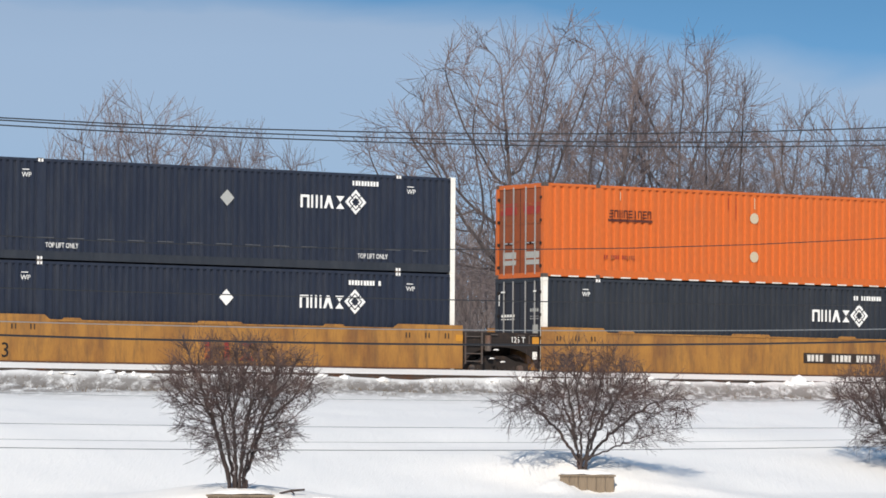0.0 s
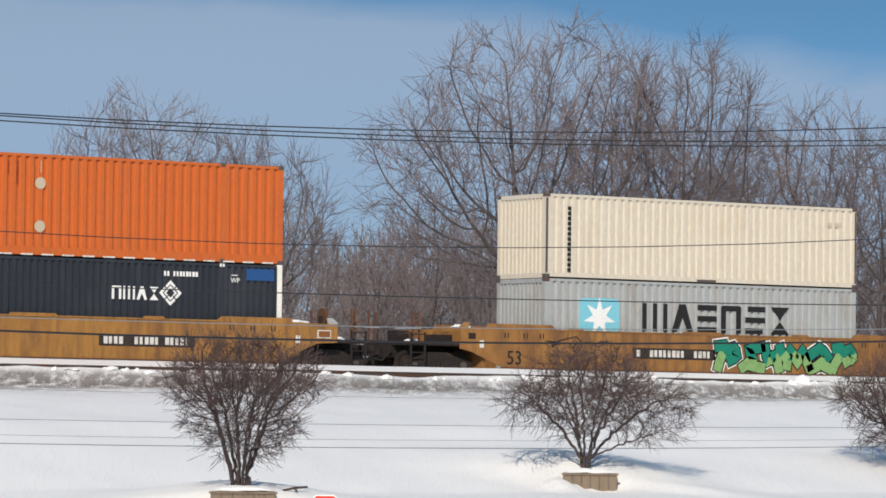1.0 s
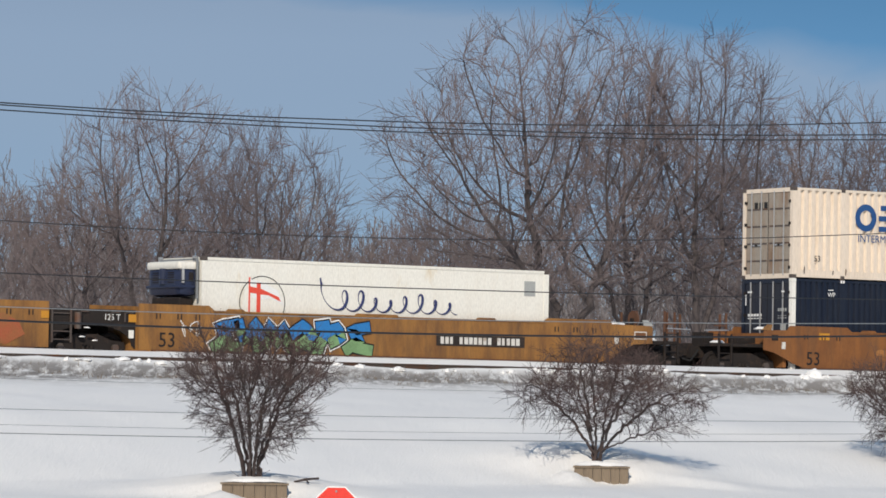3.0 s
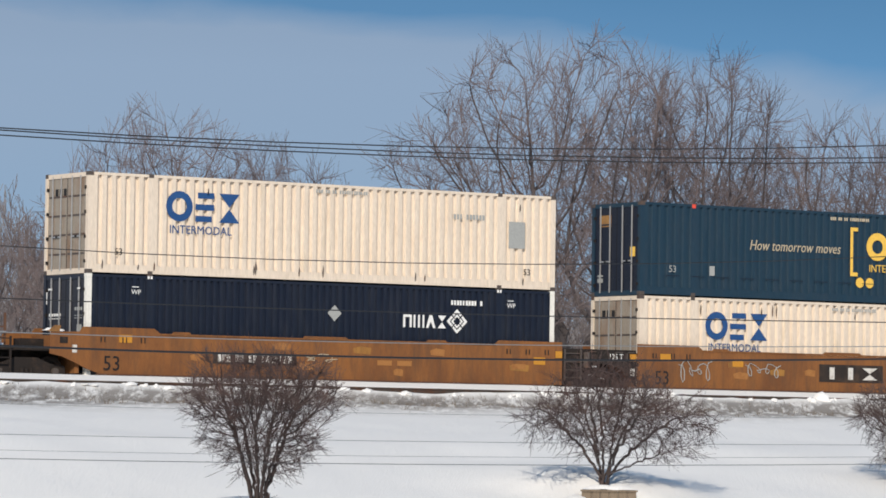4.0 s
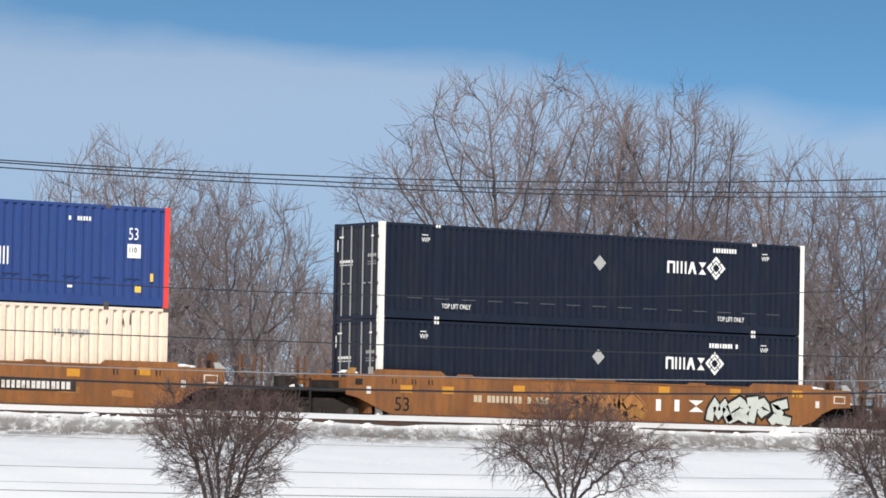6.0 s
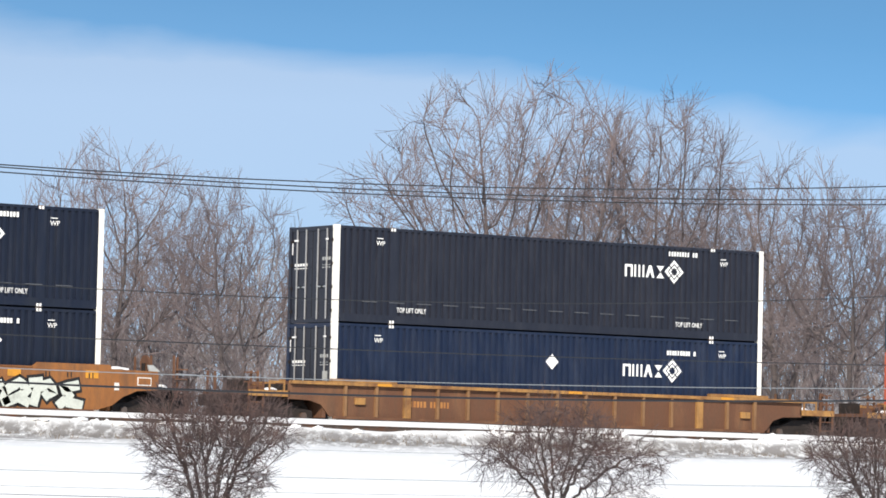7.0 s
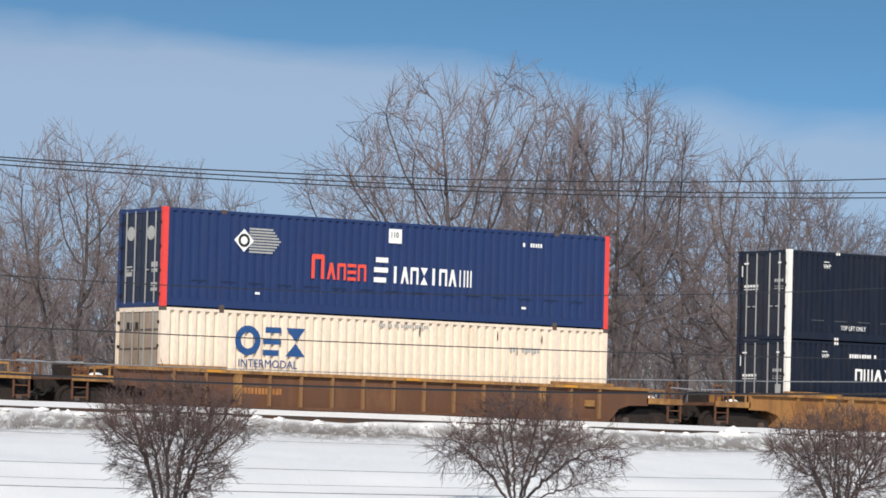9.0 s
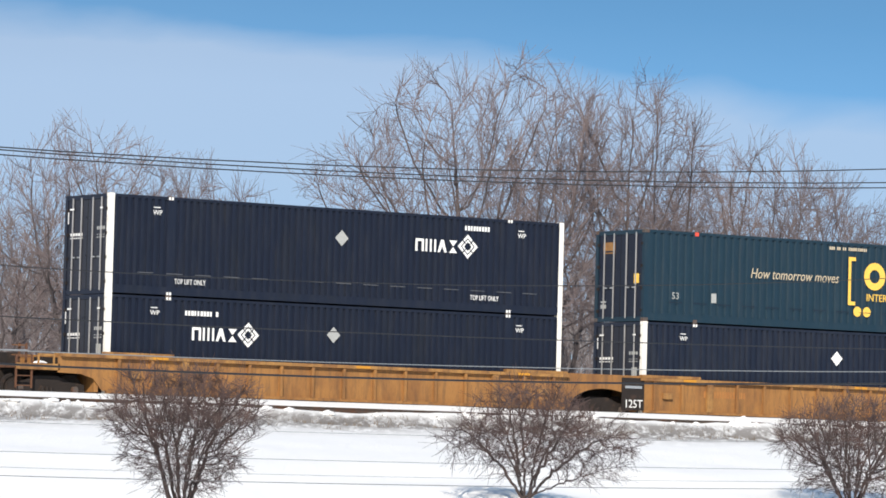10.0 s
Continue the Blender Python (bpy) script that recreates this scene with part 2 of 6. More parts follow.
M_GENNAVY = material("navy_generator_paint", (0.022, 0.03, 0.065), 0.45)
M_WIRE = material("black_cable_sheath", (0.02, 0.02, 0.022), 0.5)
# Grey of the four thin cables drawn in place of cable shadows.
M_WIRESHADE = material("cable_shadow_grey", (0.10, 0.10, 0.105), 0.5)
M_BARK = material("grey_brown_bark", (0.078, 0.065, 0.064), 0.9, second=(0.050, 0.042, 0.042), spots=0.5, scale=2, bump=0.4)
M_TWIG = material("pale_brown_twig", (0.148, 0.119, 0.120), 0.85, second=(0.112, 0.087, 0.087), spots=0.5, scale=0.6)
# Paler than the near brush: haze of distance put into the colour.
M_FARBRUSH = material("far_thicket_twig_hazed", (0.20, 0.19, 0.195), 0.9, second=(0.17, 0.155, 0.16), spots=0.5, scale=0.3)
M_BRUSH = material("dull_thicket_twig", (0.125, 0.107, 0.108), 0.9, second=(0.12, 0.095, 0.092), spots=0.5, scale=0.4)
M_SHRUB = material("dark_shrub_stem", (0.055, 0.042, 0.040), 0.85, second=(0.12, 0.065, 0.05), spots=0.5, scale=1.5)
M_SHRUBTIP = material("reddish_shrub_twig", (0.072, 0.050, 0.048), 0.85, second=(0.115, 0.062, 0.052), spots=0.5, scale=1.5)
M_PLANK = material("weathered_plank", (0.20, 0.155, 0.11), 0.85, second=(0.13, 0.10, 0.075), spots=0.5, scale=4, streak=6, bump=0.4)
M_SIGNRED = material("sign_red", (0.72, 0.05, 0.035), 0.35)
M_POST = material("galvanised_post", (0.30, 0.31, 0.31), 0.5, metal=0.5)
M_RAIL = material("worn_rail_steel", (0.10, 0.075, 0.06), 0.5, metal=0.5, second=RUST, spots=0.5)
M_WEED = material("dead_weed", (0.20, 0.15, 0.10), 0.9, second=(0.12, 0.09, 0.06), spots=0.5)
M_CLOD = material("packed_snow", (0.90, 0.89, 0.875), 0.8, second=(0.82, 0.815, 0.81), spots=0.3, scale=3, bump=0.4)


def snow_material():
    """Snow with a soft crust, noise marks drawn out along the camera's view, and soil and dead grass showing in a belt
    beside the track.
    """
    m = bpy.data.materials.new("snow_cover")
    m.use_nodes = True
    ns, ln = m.node_tree.nodes, m.node_tree.links
    b = ns["Principled BSDF"]
    b.inputs["Roughness"].default_value = 0.75
    co = ns.new("ShaderNodeTexCoord")
    sep = ns.new("ShaderNodeSeparateXYZ")
    ln.new(co.outputs["Object"], sep.inputs[0])
    belt = ns.new("ShaderNodeValToRGB")
    span = ns.new("ShaderNodeMapRange")
    span.inputs["From Min"].default_value, span.inputs["From Max"].default_value = 88.5, 102.0
    ln.new(sep.outputs["Y"], span.inputs["Value"])
    ln.new(span.outputs["Result"], belt.inputs["Fac"])
    els = belt.color_ramp.elements
    els[0].position, els[0].color = 0.12, (0, 0, 0, 1)
    els[1].position, els[1].color = 0.87, (0, 0, 0, 1)
    for pos, v in ((0.34, 0.22), (0.56, 0.80), (0.72, 1.0), (0.82, 0.85)):
        e = els.new(pos)
        e.color = (v, v, v, 1)
    # Turned to the view heading and stretched, so patches look even from the camera.
    mp = ns.new("ShaderNodeMapping")
    mp.inputs["Scale"].default_value = (1.7, 0.30, 1.0)
    turn = ns.new("ShaderNodeMapping")
    turn.inputs["Rotation"].default_value = (0, 0, radians(34))
    ln.new(co.outputs["Object"], turn.inputs["Vector"])
    ln.new(turn.outputs["Vector"], mp.inputs["Vector"])
    patch = ns.new("ShaderNodeTexNoise")
    patch.inputs["Scale"].default_value, patch.inputs["Detail"].default_value = 1.7, 9.0
    patch.inputs["Roughness"].default_value = 0.72
    ln.new(mp.outputs["Vector"], patch.inputs["Vector"])
    pr = ns.new("ShaderNodeValToRGB")
    pr.color_ramp.elements[0].position, pr.color_ramp.elements[1].position = 0.37, 0.52
    ln.new(patch.outputs["Fac"], pr.inputs["Fac"])
    mul = ns.new("ShaderNodeMath")
    mul.operation = "MULTIPLY"
    ln.new(belt.outputs["Color"], mul.inputs[0])
    ln.new(pr.outputs["Color"], mul.inputs[1])
    wide = ns.new("ShaderNodeTexNoise")
    wide.inputs["Scale"].default_value, wide.inputs["Detail"].default_value = 0.30, 5.0
    ln.new(mp.outputs["Vector"], wide.inputs["Vector"])
    base = ns.new("ShaderNodeMix")
    base.data_type = "RGBA"
    base.inputs[6].default_value, base.inputs[7].default_value = (0.90, 0.883, 0.856, 1), (0.80, 0.79, 0.772, 1)
    ln.new(wide.outputs["Fac"], base.inputs[0])
    mix = ns.new("ShaderNodeMix")
    mix.data_type = "RGBA"
    mix.inputs[7].default_value = (0.20, 0.178, 0.158, 1)
    ln.new(mul.outputs[0], mix.inputs[0])
    ln.new(base.outputs[2], mix.inputs[6])
    ln.new(mix.outputs[2], b.inputs["Base Color"])
    bp = ns.new("ShaderNodeBump")
    bp.inputs["Strength"].default_value, bp.inputs["Distance"].default_value = 0.45, 0.10
    ln.new(patch.outputs["Fac"], bp.inputs["Height"])
    ln.new(bp.outputs["Normal"], b.inputs["Normal"])
    return m


M_SNOW = snow_material()


# ---- mesh helpers ----
def mesh_object(name, mesh, mat, parent=None, label=""):
    mesh.materials.append(mat)
    ob = new(name, mesh)
    ob.parent = parent
    if label:
        ob["label"] = label
    return ob


def part(name, bm, mat, parent, label=""):
    mesh = bpy.data.meshes.new(name)
    bm.to_mesh(mesh)
    bm.free()
    return mesh_object(name, mesh, mat, parent, label)


def raw(name, verts, faces, mat, parent=None, label=""):
    mesh = bpy.data.meshes.new(name)
    mesh.from_pydata(verts, [], faces)
    mesh.update()
    return mesh_object(name, mesh, mat, parent, label)


def box(bm, x0, x1, y0, y1, z0, z1):
    v = [bm.verts.new((x, y, z)) for z in (z0, z1) for x, y in ((x0, y0), (x1, y0), (x1, y1), (x0, y1))]
    for f in ((3, 2, 1, 0), (4, 5, 6, 7), (0, 1, 5, 4), (1, 2, 6, 5), (2, 3, 7, 6), (3, 0, 4, 7)):
        bm.faces.new([v[i] for i in f])
    return bm


def boxes(*spans):
    bm = bmesh.new()
    for s in spans:
        box(bm, *s)
    return bm


def soft_box(bevel, *span):
    bm = boxes(span)
    bmesh.ops.bevel(bm, geom=bm.edges[:], offset=bevel, segments=2, affect="EDGES", profile=0.6)
    return bm


def plate(points, y0, y1):
    """A flat shape drawn in x and z, with thickness from y0 (front) to y1."""
    bm = bmesh.new()
    front = [bm.verts.new((x, y0, z)) for x, z in points]
    back = [bm.verts.new((x, y1, z)) for x, z in points]
    bm.faces.new(front)
    bm.faces.new(back[::-1])
    n = len(points)
    for i in range(n):
        j = (i + 1) % n
        bm.faces.new((front[j], front[i], back[i], back[j]))
    bmesh.ops.recalc_face_normals(bm, faces=bm.faces[:])
    return bm


def merge(bm, other):
    mesh = bpy.data.meshes.new("joined")
    other.to_mesh(mesh)
    other.free()
    bm.from_mesh(mesh)
    bpy.data.meshes.remove(mesh)
    return bm


def rod(bm, a, b, r, sides=6):
    a, b = Vector(a), Vector(b)
    q = (b - a).to_track_quat("Z", "Y")
    rings = []
    for c in (a, b):
        rings.append([bm.verts.new(c + q @ Vector((r * math.cos(k * math.tau / sides), r * math.sin(k * math.tau / sides), 0))) for k in range(sides)])
    for k in range(sides):
        j = (k + 1) % sides
        bm.faces.new((rings[0][k], rings[0][j], rings[1][j], rings[1][k]))
    bm.faces.new(rings[0][::-1])
    bm.faces.new(rings[1])
    return bm


def lettering(name, words, size, mat, parent, at, facing="-y", label="", squeeze=1.0, shear=0.0, align="LEFT"):
    """Words in the built-in font as a thin mesh on a face that looks towards -y or -x."""
    cu = bpy.data.curves.new(name, "FONT")
    cu.body, cu.size, cu.extrude, cu.shear, cu.align_x = words, size, 0.004, shear, align
    cu.resolution_u = 2
    tmp = bpy.data.objects.new(name, cu)
    mesh = bpy.data.meshes.new_from_object(tmp)
    bpy.data.objects.remove(tmp)
    bpy.data.curves.remove(cu)
    turn = pose(0, 0, 0, 90, 0, 0) if facing == "-y" else pose(0, 0, 0, 90, 0, -90)
    mesh.transform(Matrix.Translation(at) @ turn @ Matrix.Diagonal((squeeze, 1, 1, 1)))
    mesh.materials.clear()
    return mesh_object(name, mesh, mat, parent, label)


# ---- containers ----
TRACK_Y = 105.49
WIDE = 2.59


def ribbed(bm, a0, a1, z0, z1, out, depth, pitch, side):
    """A corrugated sheet. side -1: near side along x, +1: far side, 'end': across y at x = out, looking towards -x or +x by depth's sign."""
    n = max(2, round((a1 - a0) / pitch))
    step = (a1 - a0) / n
    prof = []
    for i in range(n):
        s = a0 + i * step
        prof += [(s, 0), (s + 0.46 * step, 0), (s + 0.58 * step, 1), (s + 0.88 * step, 1)]
    prof.append((a1, 0))
    low, high = [], []
    for s, k in prof:
        for row, z in ((low, z0), (high, z1)):
            if side == "end":
                row.append(bm.verts.new((out + depth * k, s, z)))
            else:
                row.append(bm.verts.new((s, side * (out - depth * k), z)))
    for i in range(len(prof) - 1):
        bm.faces.new((low[i], low[i + 1], high[i + 1], high[i]))
    bmesh.ops.recalc_face_normals(bm, faces=bm.faces[:])
    return bm


def diamond(cx, cz, r, stretch=1.0):
    return [(cx - r, cz), (cx, cz - r * stretch), (cx + r, cz), (cx, cz + r * stretch)]


def ring(cx, cz, r_out, r_in, n, y, turn=0.0, stretch=1.0):
    bm = bmesh.new()
    o, i = [], []
    for k in range(n):
        a = turn + k * math.tau / n
        o.append(bm.verts.new((cx + r_out * math.cos(a), y, cz + r_out * stretch * math.sin(a))))
        i.append(bm.verts.new((cx + r_in * math.cos(a), y, cz + r_in * stretch * math.sin(a))))
    for k in range(n):
        j = (k + 1) % n
        bm.faces.new((o[k], o[j], i[j], i[k]))
    out = bmesh.ops.extrude_face_region(bm, geom=bm.faces[:])
    for e in out["geom"]:
        if isinstance(e, bmesh.types.BMVert):
            e.co.y += 0.004
    bmesh.ops.recalc_face_normals(bm, faces=bm.faces[:])
    return bm


def disc(cx, cz, r, y, n=16):
    return plate([(cx + r * math.cos(k * math.tau / n), cz + r * math.sin(k * math.tau / n)) for k in range(n)], y, y + 0.004)


def plain_shape(kind, a, b, z0, z1):
    """Outlines of one plain shape that fills a cell: a list of closed polygons in x and z."""
    w, h, m, c = b - a, z1 - z0, (a + b) / 2, (z0 + z1) / 2
    s, k = 0.25 * w, 0.20 * h
    if kind == "arch":
        return [[(a, z0), (a + s, z0), (a + s, z1 - k), (b - s, z1 - k), (b - s, z0), (b, z0), (b, z1 - 0.3 * k), (b - 0.3 * s, z1), (a + 0.3 * s, z1), (a, z1 - 0.3 * k)]]
    if kind == "posts":
        t = 0.17 * w
        return [[(q - t / 2, z0), (q + t / 2, z0), (q + t / 2, z1), (q - t / 2, z1)] for q in (a + t / 2, m, b - t / 2)]
    if kind == "chevron":
        return [[(a, z0), (a + s, z0), (m, z1 - 0.5 * h), (b - s, z0), (b, z0), (m + 0.15 * w, z1), (m - 0.15 * w, z1)]]
    if kind == "hourglass":
        return [[(a + 0.06 * w, z1), (m, c + 0.03 * h), (b - 0.06 * w, z1)], [(a + 0.06 * w, z0), (b - 0.06 * w, z0), (m, c - 0.03 * h)]]
    if kind == "steps":
        return [[(a + 0.12 * w, z1), (a + 0.12 * w, z1 - k), (b, z1 - k), (b, z1)], [(a, c - k / 2), (b, c - k / 2), (b, c + k / 2), (a, c + k / 2)], [(a, z0), (b - 0.12 * w, z0), (b - 0.12 * w, z0 + k), (a, z0 + k)]]
    if kind == "comb":
        return [[(a, q), (b, q), (b, q + k), (a, q + k)] for q in (z0, c - k / 2, z1 - k)]
    return [[(m - s / 1.6, z0), (m + s / 1.6, z0), (m + s / 1.6, z1), (m - s / 1.6, z1)]]


def blocks(root, x0, x1, z0, z1, widths, y, mat, label, kinds=("arch", "posts", "chevron", "hourglass")):
    """A row of plain shapes in the place of a trade mark."""
    total = sum(widths) + 0.20 * (len(widths) - 1)
    unit = (x1 - x0) / total
    x = x0
    for i, w in enumerate(widths):
        bm = bmesh.new()
        for points in plain_shape(kinds[i % len(kinds)], x, x + w * unit, z0, z1):
            merge(bm, plate(points, y, y + 0.004))
        part("trade_bar", bm, mat, root, label)
        x += (w + 0.20) * unit


def dash_shape(x0, x1, z0, z1, n, y, seed=0):
    """Illegible small writing as upright bars."""
    rnd = random.Random(seed)
    bm = bmesh.new()
    step = (x1 - x0) / n
    for i in range(n):
        if rnd.random() < 0.12:
            continue
        box(bm, x0 + i * step, x0 + (i + rnd.uniform(0.55, 0.8)) * step, y, y + 0.004, z0, z1)
    return bm


def small_bars(name, bm, mat, root, label):
    part(name, bm, mat, root, label)["kind"] = "stuff"


def pieces(name, mat, root, label, *spans):
    for s in spans:
        part(name, boxes(s), mat, root, label)


FRONT = -WIDE / 2 - 0.006


def container(label, long, high, mats, doors="bars", pitch=0.28, posts=None, far_post=True, smooth=False, name="shipping_container", first_bay=None, sill=None):
    """mats: side, end, rails. Origin on the floor's centre. The doored end looks towards -x."""
    side_m, end_m, rail_m = mats
    root = tagged(new(name), label, "container", "containers on the train")
    hl, hw = long / 2, WIDE / 2
    lift = 6.03 if long > 13 else None
    bot, top = (0.27, 0.10) if long > 13 else (0.17, 0.10)
    spans = [(-hl + 0.17, hl - 0.17)]
    if lift:
        spans = [(-hl + 0.17, -lift - 0.09), (-lift + 0.09, lift - 0.09), (lift + 0.09, hl - 0.17)]
    for side, tag in ((-1, "side_panel"), (1, "side_panel")):
        for bay, (a, b) in enumerate(spans):
            bm = bmesh.new()
            if smooth:
                box(bm, a, b, min(side * (hw - 0.02), side * (hw - 0.08)), max(side * (hw - 0.02), side * (hw - 0.08)), bot, high - top)
            else:
                ribbed(bm, a, b, bot, high - top, hw - 0.004, 0.055 if pitch < 0.3 else 0.085, pitch, side)
            part(tag, bm, first_bay if (first_bay and bay == 0) else side_m, root)
        part("bottom_rail", boxes((-hl + 0.17, hl - 0.17, side * hw - 0.04 if side > 0 else -hw, side * hw if side > 0 else -hw + 0.04, 0.035, bot)), sill or rail_m, root)
        part("top_rail", boxes((-hl + 0.17, hl - 0.17, hw - 0.05 if side > 0 else -hw, hw if side > 0 else -hw + 0.05, high - top, high - 0.02)), rail_m, root)
        if lift:
            for x in (-lift, lift):
                y0, y1 = sorted((side * hw, side * (hw - 0.06)))
                part("lifting_post", boxes((x - 0.09, x + 0.09, y0, y1, bot, high - top)), side_m, root)
                for z in (0.0, high - 0.118):
                    part("lifting_casting", soft_box(0.012, x - 0.085, x + 0.085, min(side * (hw + 0.006), side * (hw - 0.10)), max(side * (hw + 0.006), side * (hw - 0.10)), z + 0.003, z + 0.118), M_CASTING, root)
    part("roof", boxes((-hl + 0.05, hl - 0.05, -hw + 0.05, hw - 0.05, high - 0.06, high - 0.03)), side_m, root)
    part("floor_pan", boxes((-hl + 0.05, hl - 0.05, -hw + 0.05, hw - 0.05, 0.04, 0.14)), M_BLACK, root)
    # corner posts and castings
    for x, sx in ((-hl, 1), (hl, -1)):
        for side in (-1, 1):
            x0, x1 = sorted((x, x + sx * 0.168))
            y0, y1 = sorted((side * hw, side * (hw - 0.14)))
            pm = posts if (posts and side < 0) else rail_m
            part("corner_post", boxes((x0, x1, y0, y1, 0.12, high - 0.12)), pm, root)
            for z in (0.0, high - 0.118):
                cx0, cx1 = sorted((x - sx * 0.004, x + sx * 0.178))
                cy0, cy1 = sorted((side * (hw + 0.004), side * (hw - 0.16)))
                part("corner_casting", soft_box(0.015, cx0, cx1, cy0, cy1, z + 0.001, z + 0.117), pm if posts else M_CASTING, root)
    # far end wall
    part("end_wall", ribbed(bmesh.new(), -hw + 0.14, hw - 0.14, 0.15, high - 0.15, hl - 0.03, -0.05, 0.27, "end"), side_m, root)
    part("end_sill", boxes((hl - 0.10, hl - 0.01, -hw + 0.14, hw - 0.14, 0.0, 0.15)), rail_m, root)
    part("end_header", boxes((hl - 0.10, hl - 0.01, -hw + 0.14, hw - 0.14, high - 0.15, high - 0.02)), rail_m, root)
    part("end_sill", boxes((-hl + 0.01, -hl + 0.10, -hw + 0.14, hw - 0.14, 0.0, 0.15)), rail_m, root)
    part("end_header", boxes((-hl + 0.01, -hl + 0.10, -hw + 0.14, hw - 0.14, high - 0.15, high - 0.02)), rail_m, root)
    if doors == "ribbed":
        part("end_wall", ribbed(bmesh.new(), -hw + 0.14, hw - 0.14, 0.15, high - 0.15, -hl + 0.02, 0.06, 0.21, "end"), end_m, root)
    elif doors == "flat":
        part("end_wall", boxes((-hl + 0.03, -hl + 0.08, -hw + 0.14, hw - 0.14, 0.15, high - 0.15)), end_m, root)
    else:
        for a, b in ((-hw + 0.145, -0.012), (0.012, hw - 0.145)):
            bm = bmesh.new()
            box(bm, -hl + 0.035, -hl + 0.075, a, b, 0.155, high - 0.155)
            door = part("door", bm, end_m, root)
            for z in (0.55, 1.1, 1.65, 2.2):
                if z < high - 0.35:
                    part("door_rib", boxes((-hl + 0.022, -hl + 0.035, a + 0.06, b - 0.06, z, z + 0.05)), M_CASTING if end_m is M_DIRTY_SHADED else end_m, door)
            for f in (0.28, 0.72):
                y = a + (b - a) * f
                part("locking_bar", rod(bmesh.new(), (-hl + 0.005, y, 0.10), (-hl + 0.005, y, high - 0.10), 0.026), M_STEEL, door, "grey steel locking bar")
                part("bar_handle", boxes((-hl - 0.005, -hl + 0.02, y - 0.02, y + 0.34 * (1 if f < 0.5 else -1) * 0.9 if f < 0.5 else y + 0.02, 1.05, 1.09)) if f < 0.5 else boxes((-hl - 0.005, -hl + 0.02, y - 0.32, y + 0.02, 1.05, 1.09)), M_STEEL, door)
            for z in (0.3, 1.0, 1.7, 2.4):
                if z < high - 0.2:
                    yy = -hw + 0.15 if a < 0 else hw - 0.15
                    part("hinge", boxes((-hl - 0.012, -hl + 0.03, yy - 0.05, yy + 0.05, z, z + 0.09)), M_BLACK, door)
        part("gasket", boxes((-hl + 0.03, -hl + 0.05, -0.012, 0.012, 0.155, high - 0.155)), M_RUBBER, root)
    return root


def lashing_marks(root, long, z, mat, count=15):
    step = long / (count + 1)
    mesh = bpy.data.meshes.new("lashing_mark")
    bm = boxes((-0.27, 0.27, FRONT - 0.002, FRONT + 0.004, 0, 0.022))
    bm.to_mesh(mesh)
    bm.free()
    mesh.materials.append(mat)
    for i in range(count):
        ob = new("lashing_mark", mesh)
        ob.parent = root
        ob.location = (-long / 2 + step * (i + 1), 0, z)


def small_marks(root, high, hl=8.075):
    """The small white stencils beside the four lifting posts."""
    for x in (-hl + 1.45, hl - 1.75):
        lettering("load_stencil", "WP", 0.20, M_MARK, root, (x, FRONT, high - 0.56))
        part("stencil_bar", boxes((x + 0.02, x + 0.24, FRONT, FRONT + 0.004, high - 0.36, high - 0.335)), M_MARK, root)
    for x in (-6.03, 6.03):
        for z in (0.03, high - 0.11):
            part("lifting_tag", boxes((x - 0.075, x - 0.01, FRONT - 0.005, FRONT + 0.01, z, z + 0.085)), M_MARK, root, "white square tag")
            part("lifting_tag", boxes((x + 0.025, x + 0.085, FRONT - 0.005, FRONT + 0.01, z, z + 0.085)), M_MARK, root, "white square tag")


def emblem(root, x, z, r=0.37):
    """A broken diamond ring round four small squares."""
    for q in range(4):
        a, b = (math.cos(q * math.pi / 2), math.sin(q * math.pi / 2)), (-math.sin(q * math.pi / 2), math.cos(q * math.pi / 2))
        at_ = lambda u, v: (x + r * (u * a[0] + v * b[0]), z + r * (u * a[1] + v * b[1]))
        part("emblem", plate([at_(1.0, 0), at_(0.54, 0.46), at_(0.40, 0.32), at_(0.70, 0), at_(0.40, -0.32), at_(0.54, -0.46)], FRONT - 0.001, FRONT + 0.003), M_MARK, root, "white corner of a diamond badge")
        part("emblem", plate([at_(0.58, 0), at_(0.32, 0.26), at_(0.22, 0.16), at_(0.38, 0), at_(0.22, -0.16), at_(0.32, -0.26)], FRONT - 0.001, FRONT + 0.003), M_MARK, root, "white inner corner of the badge")


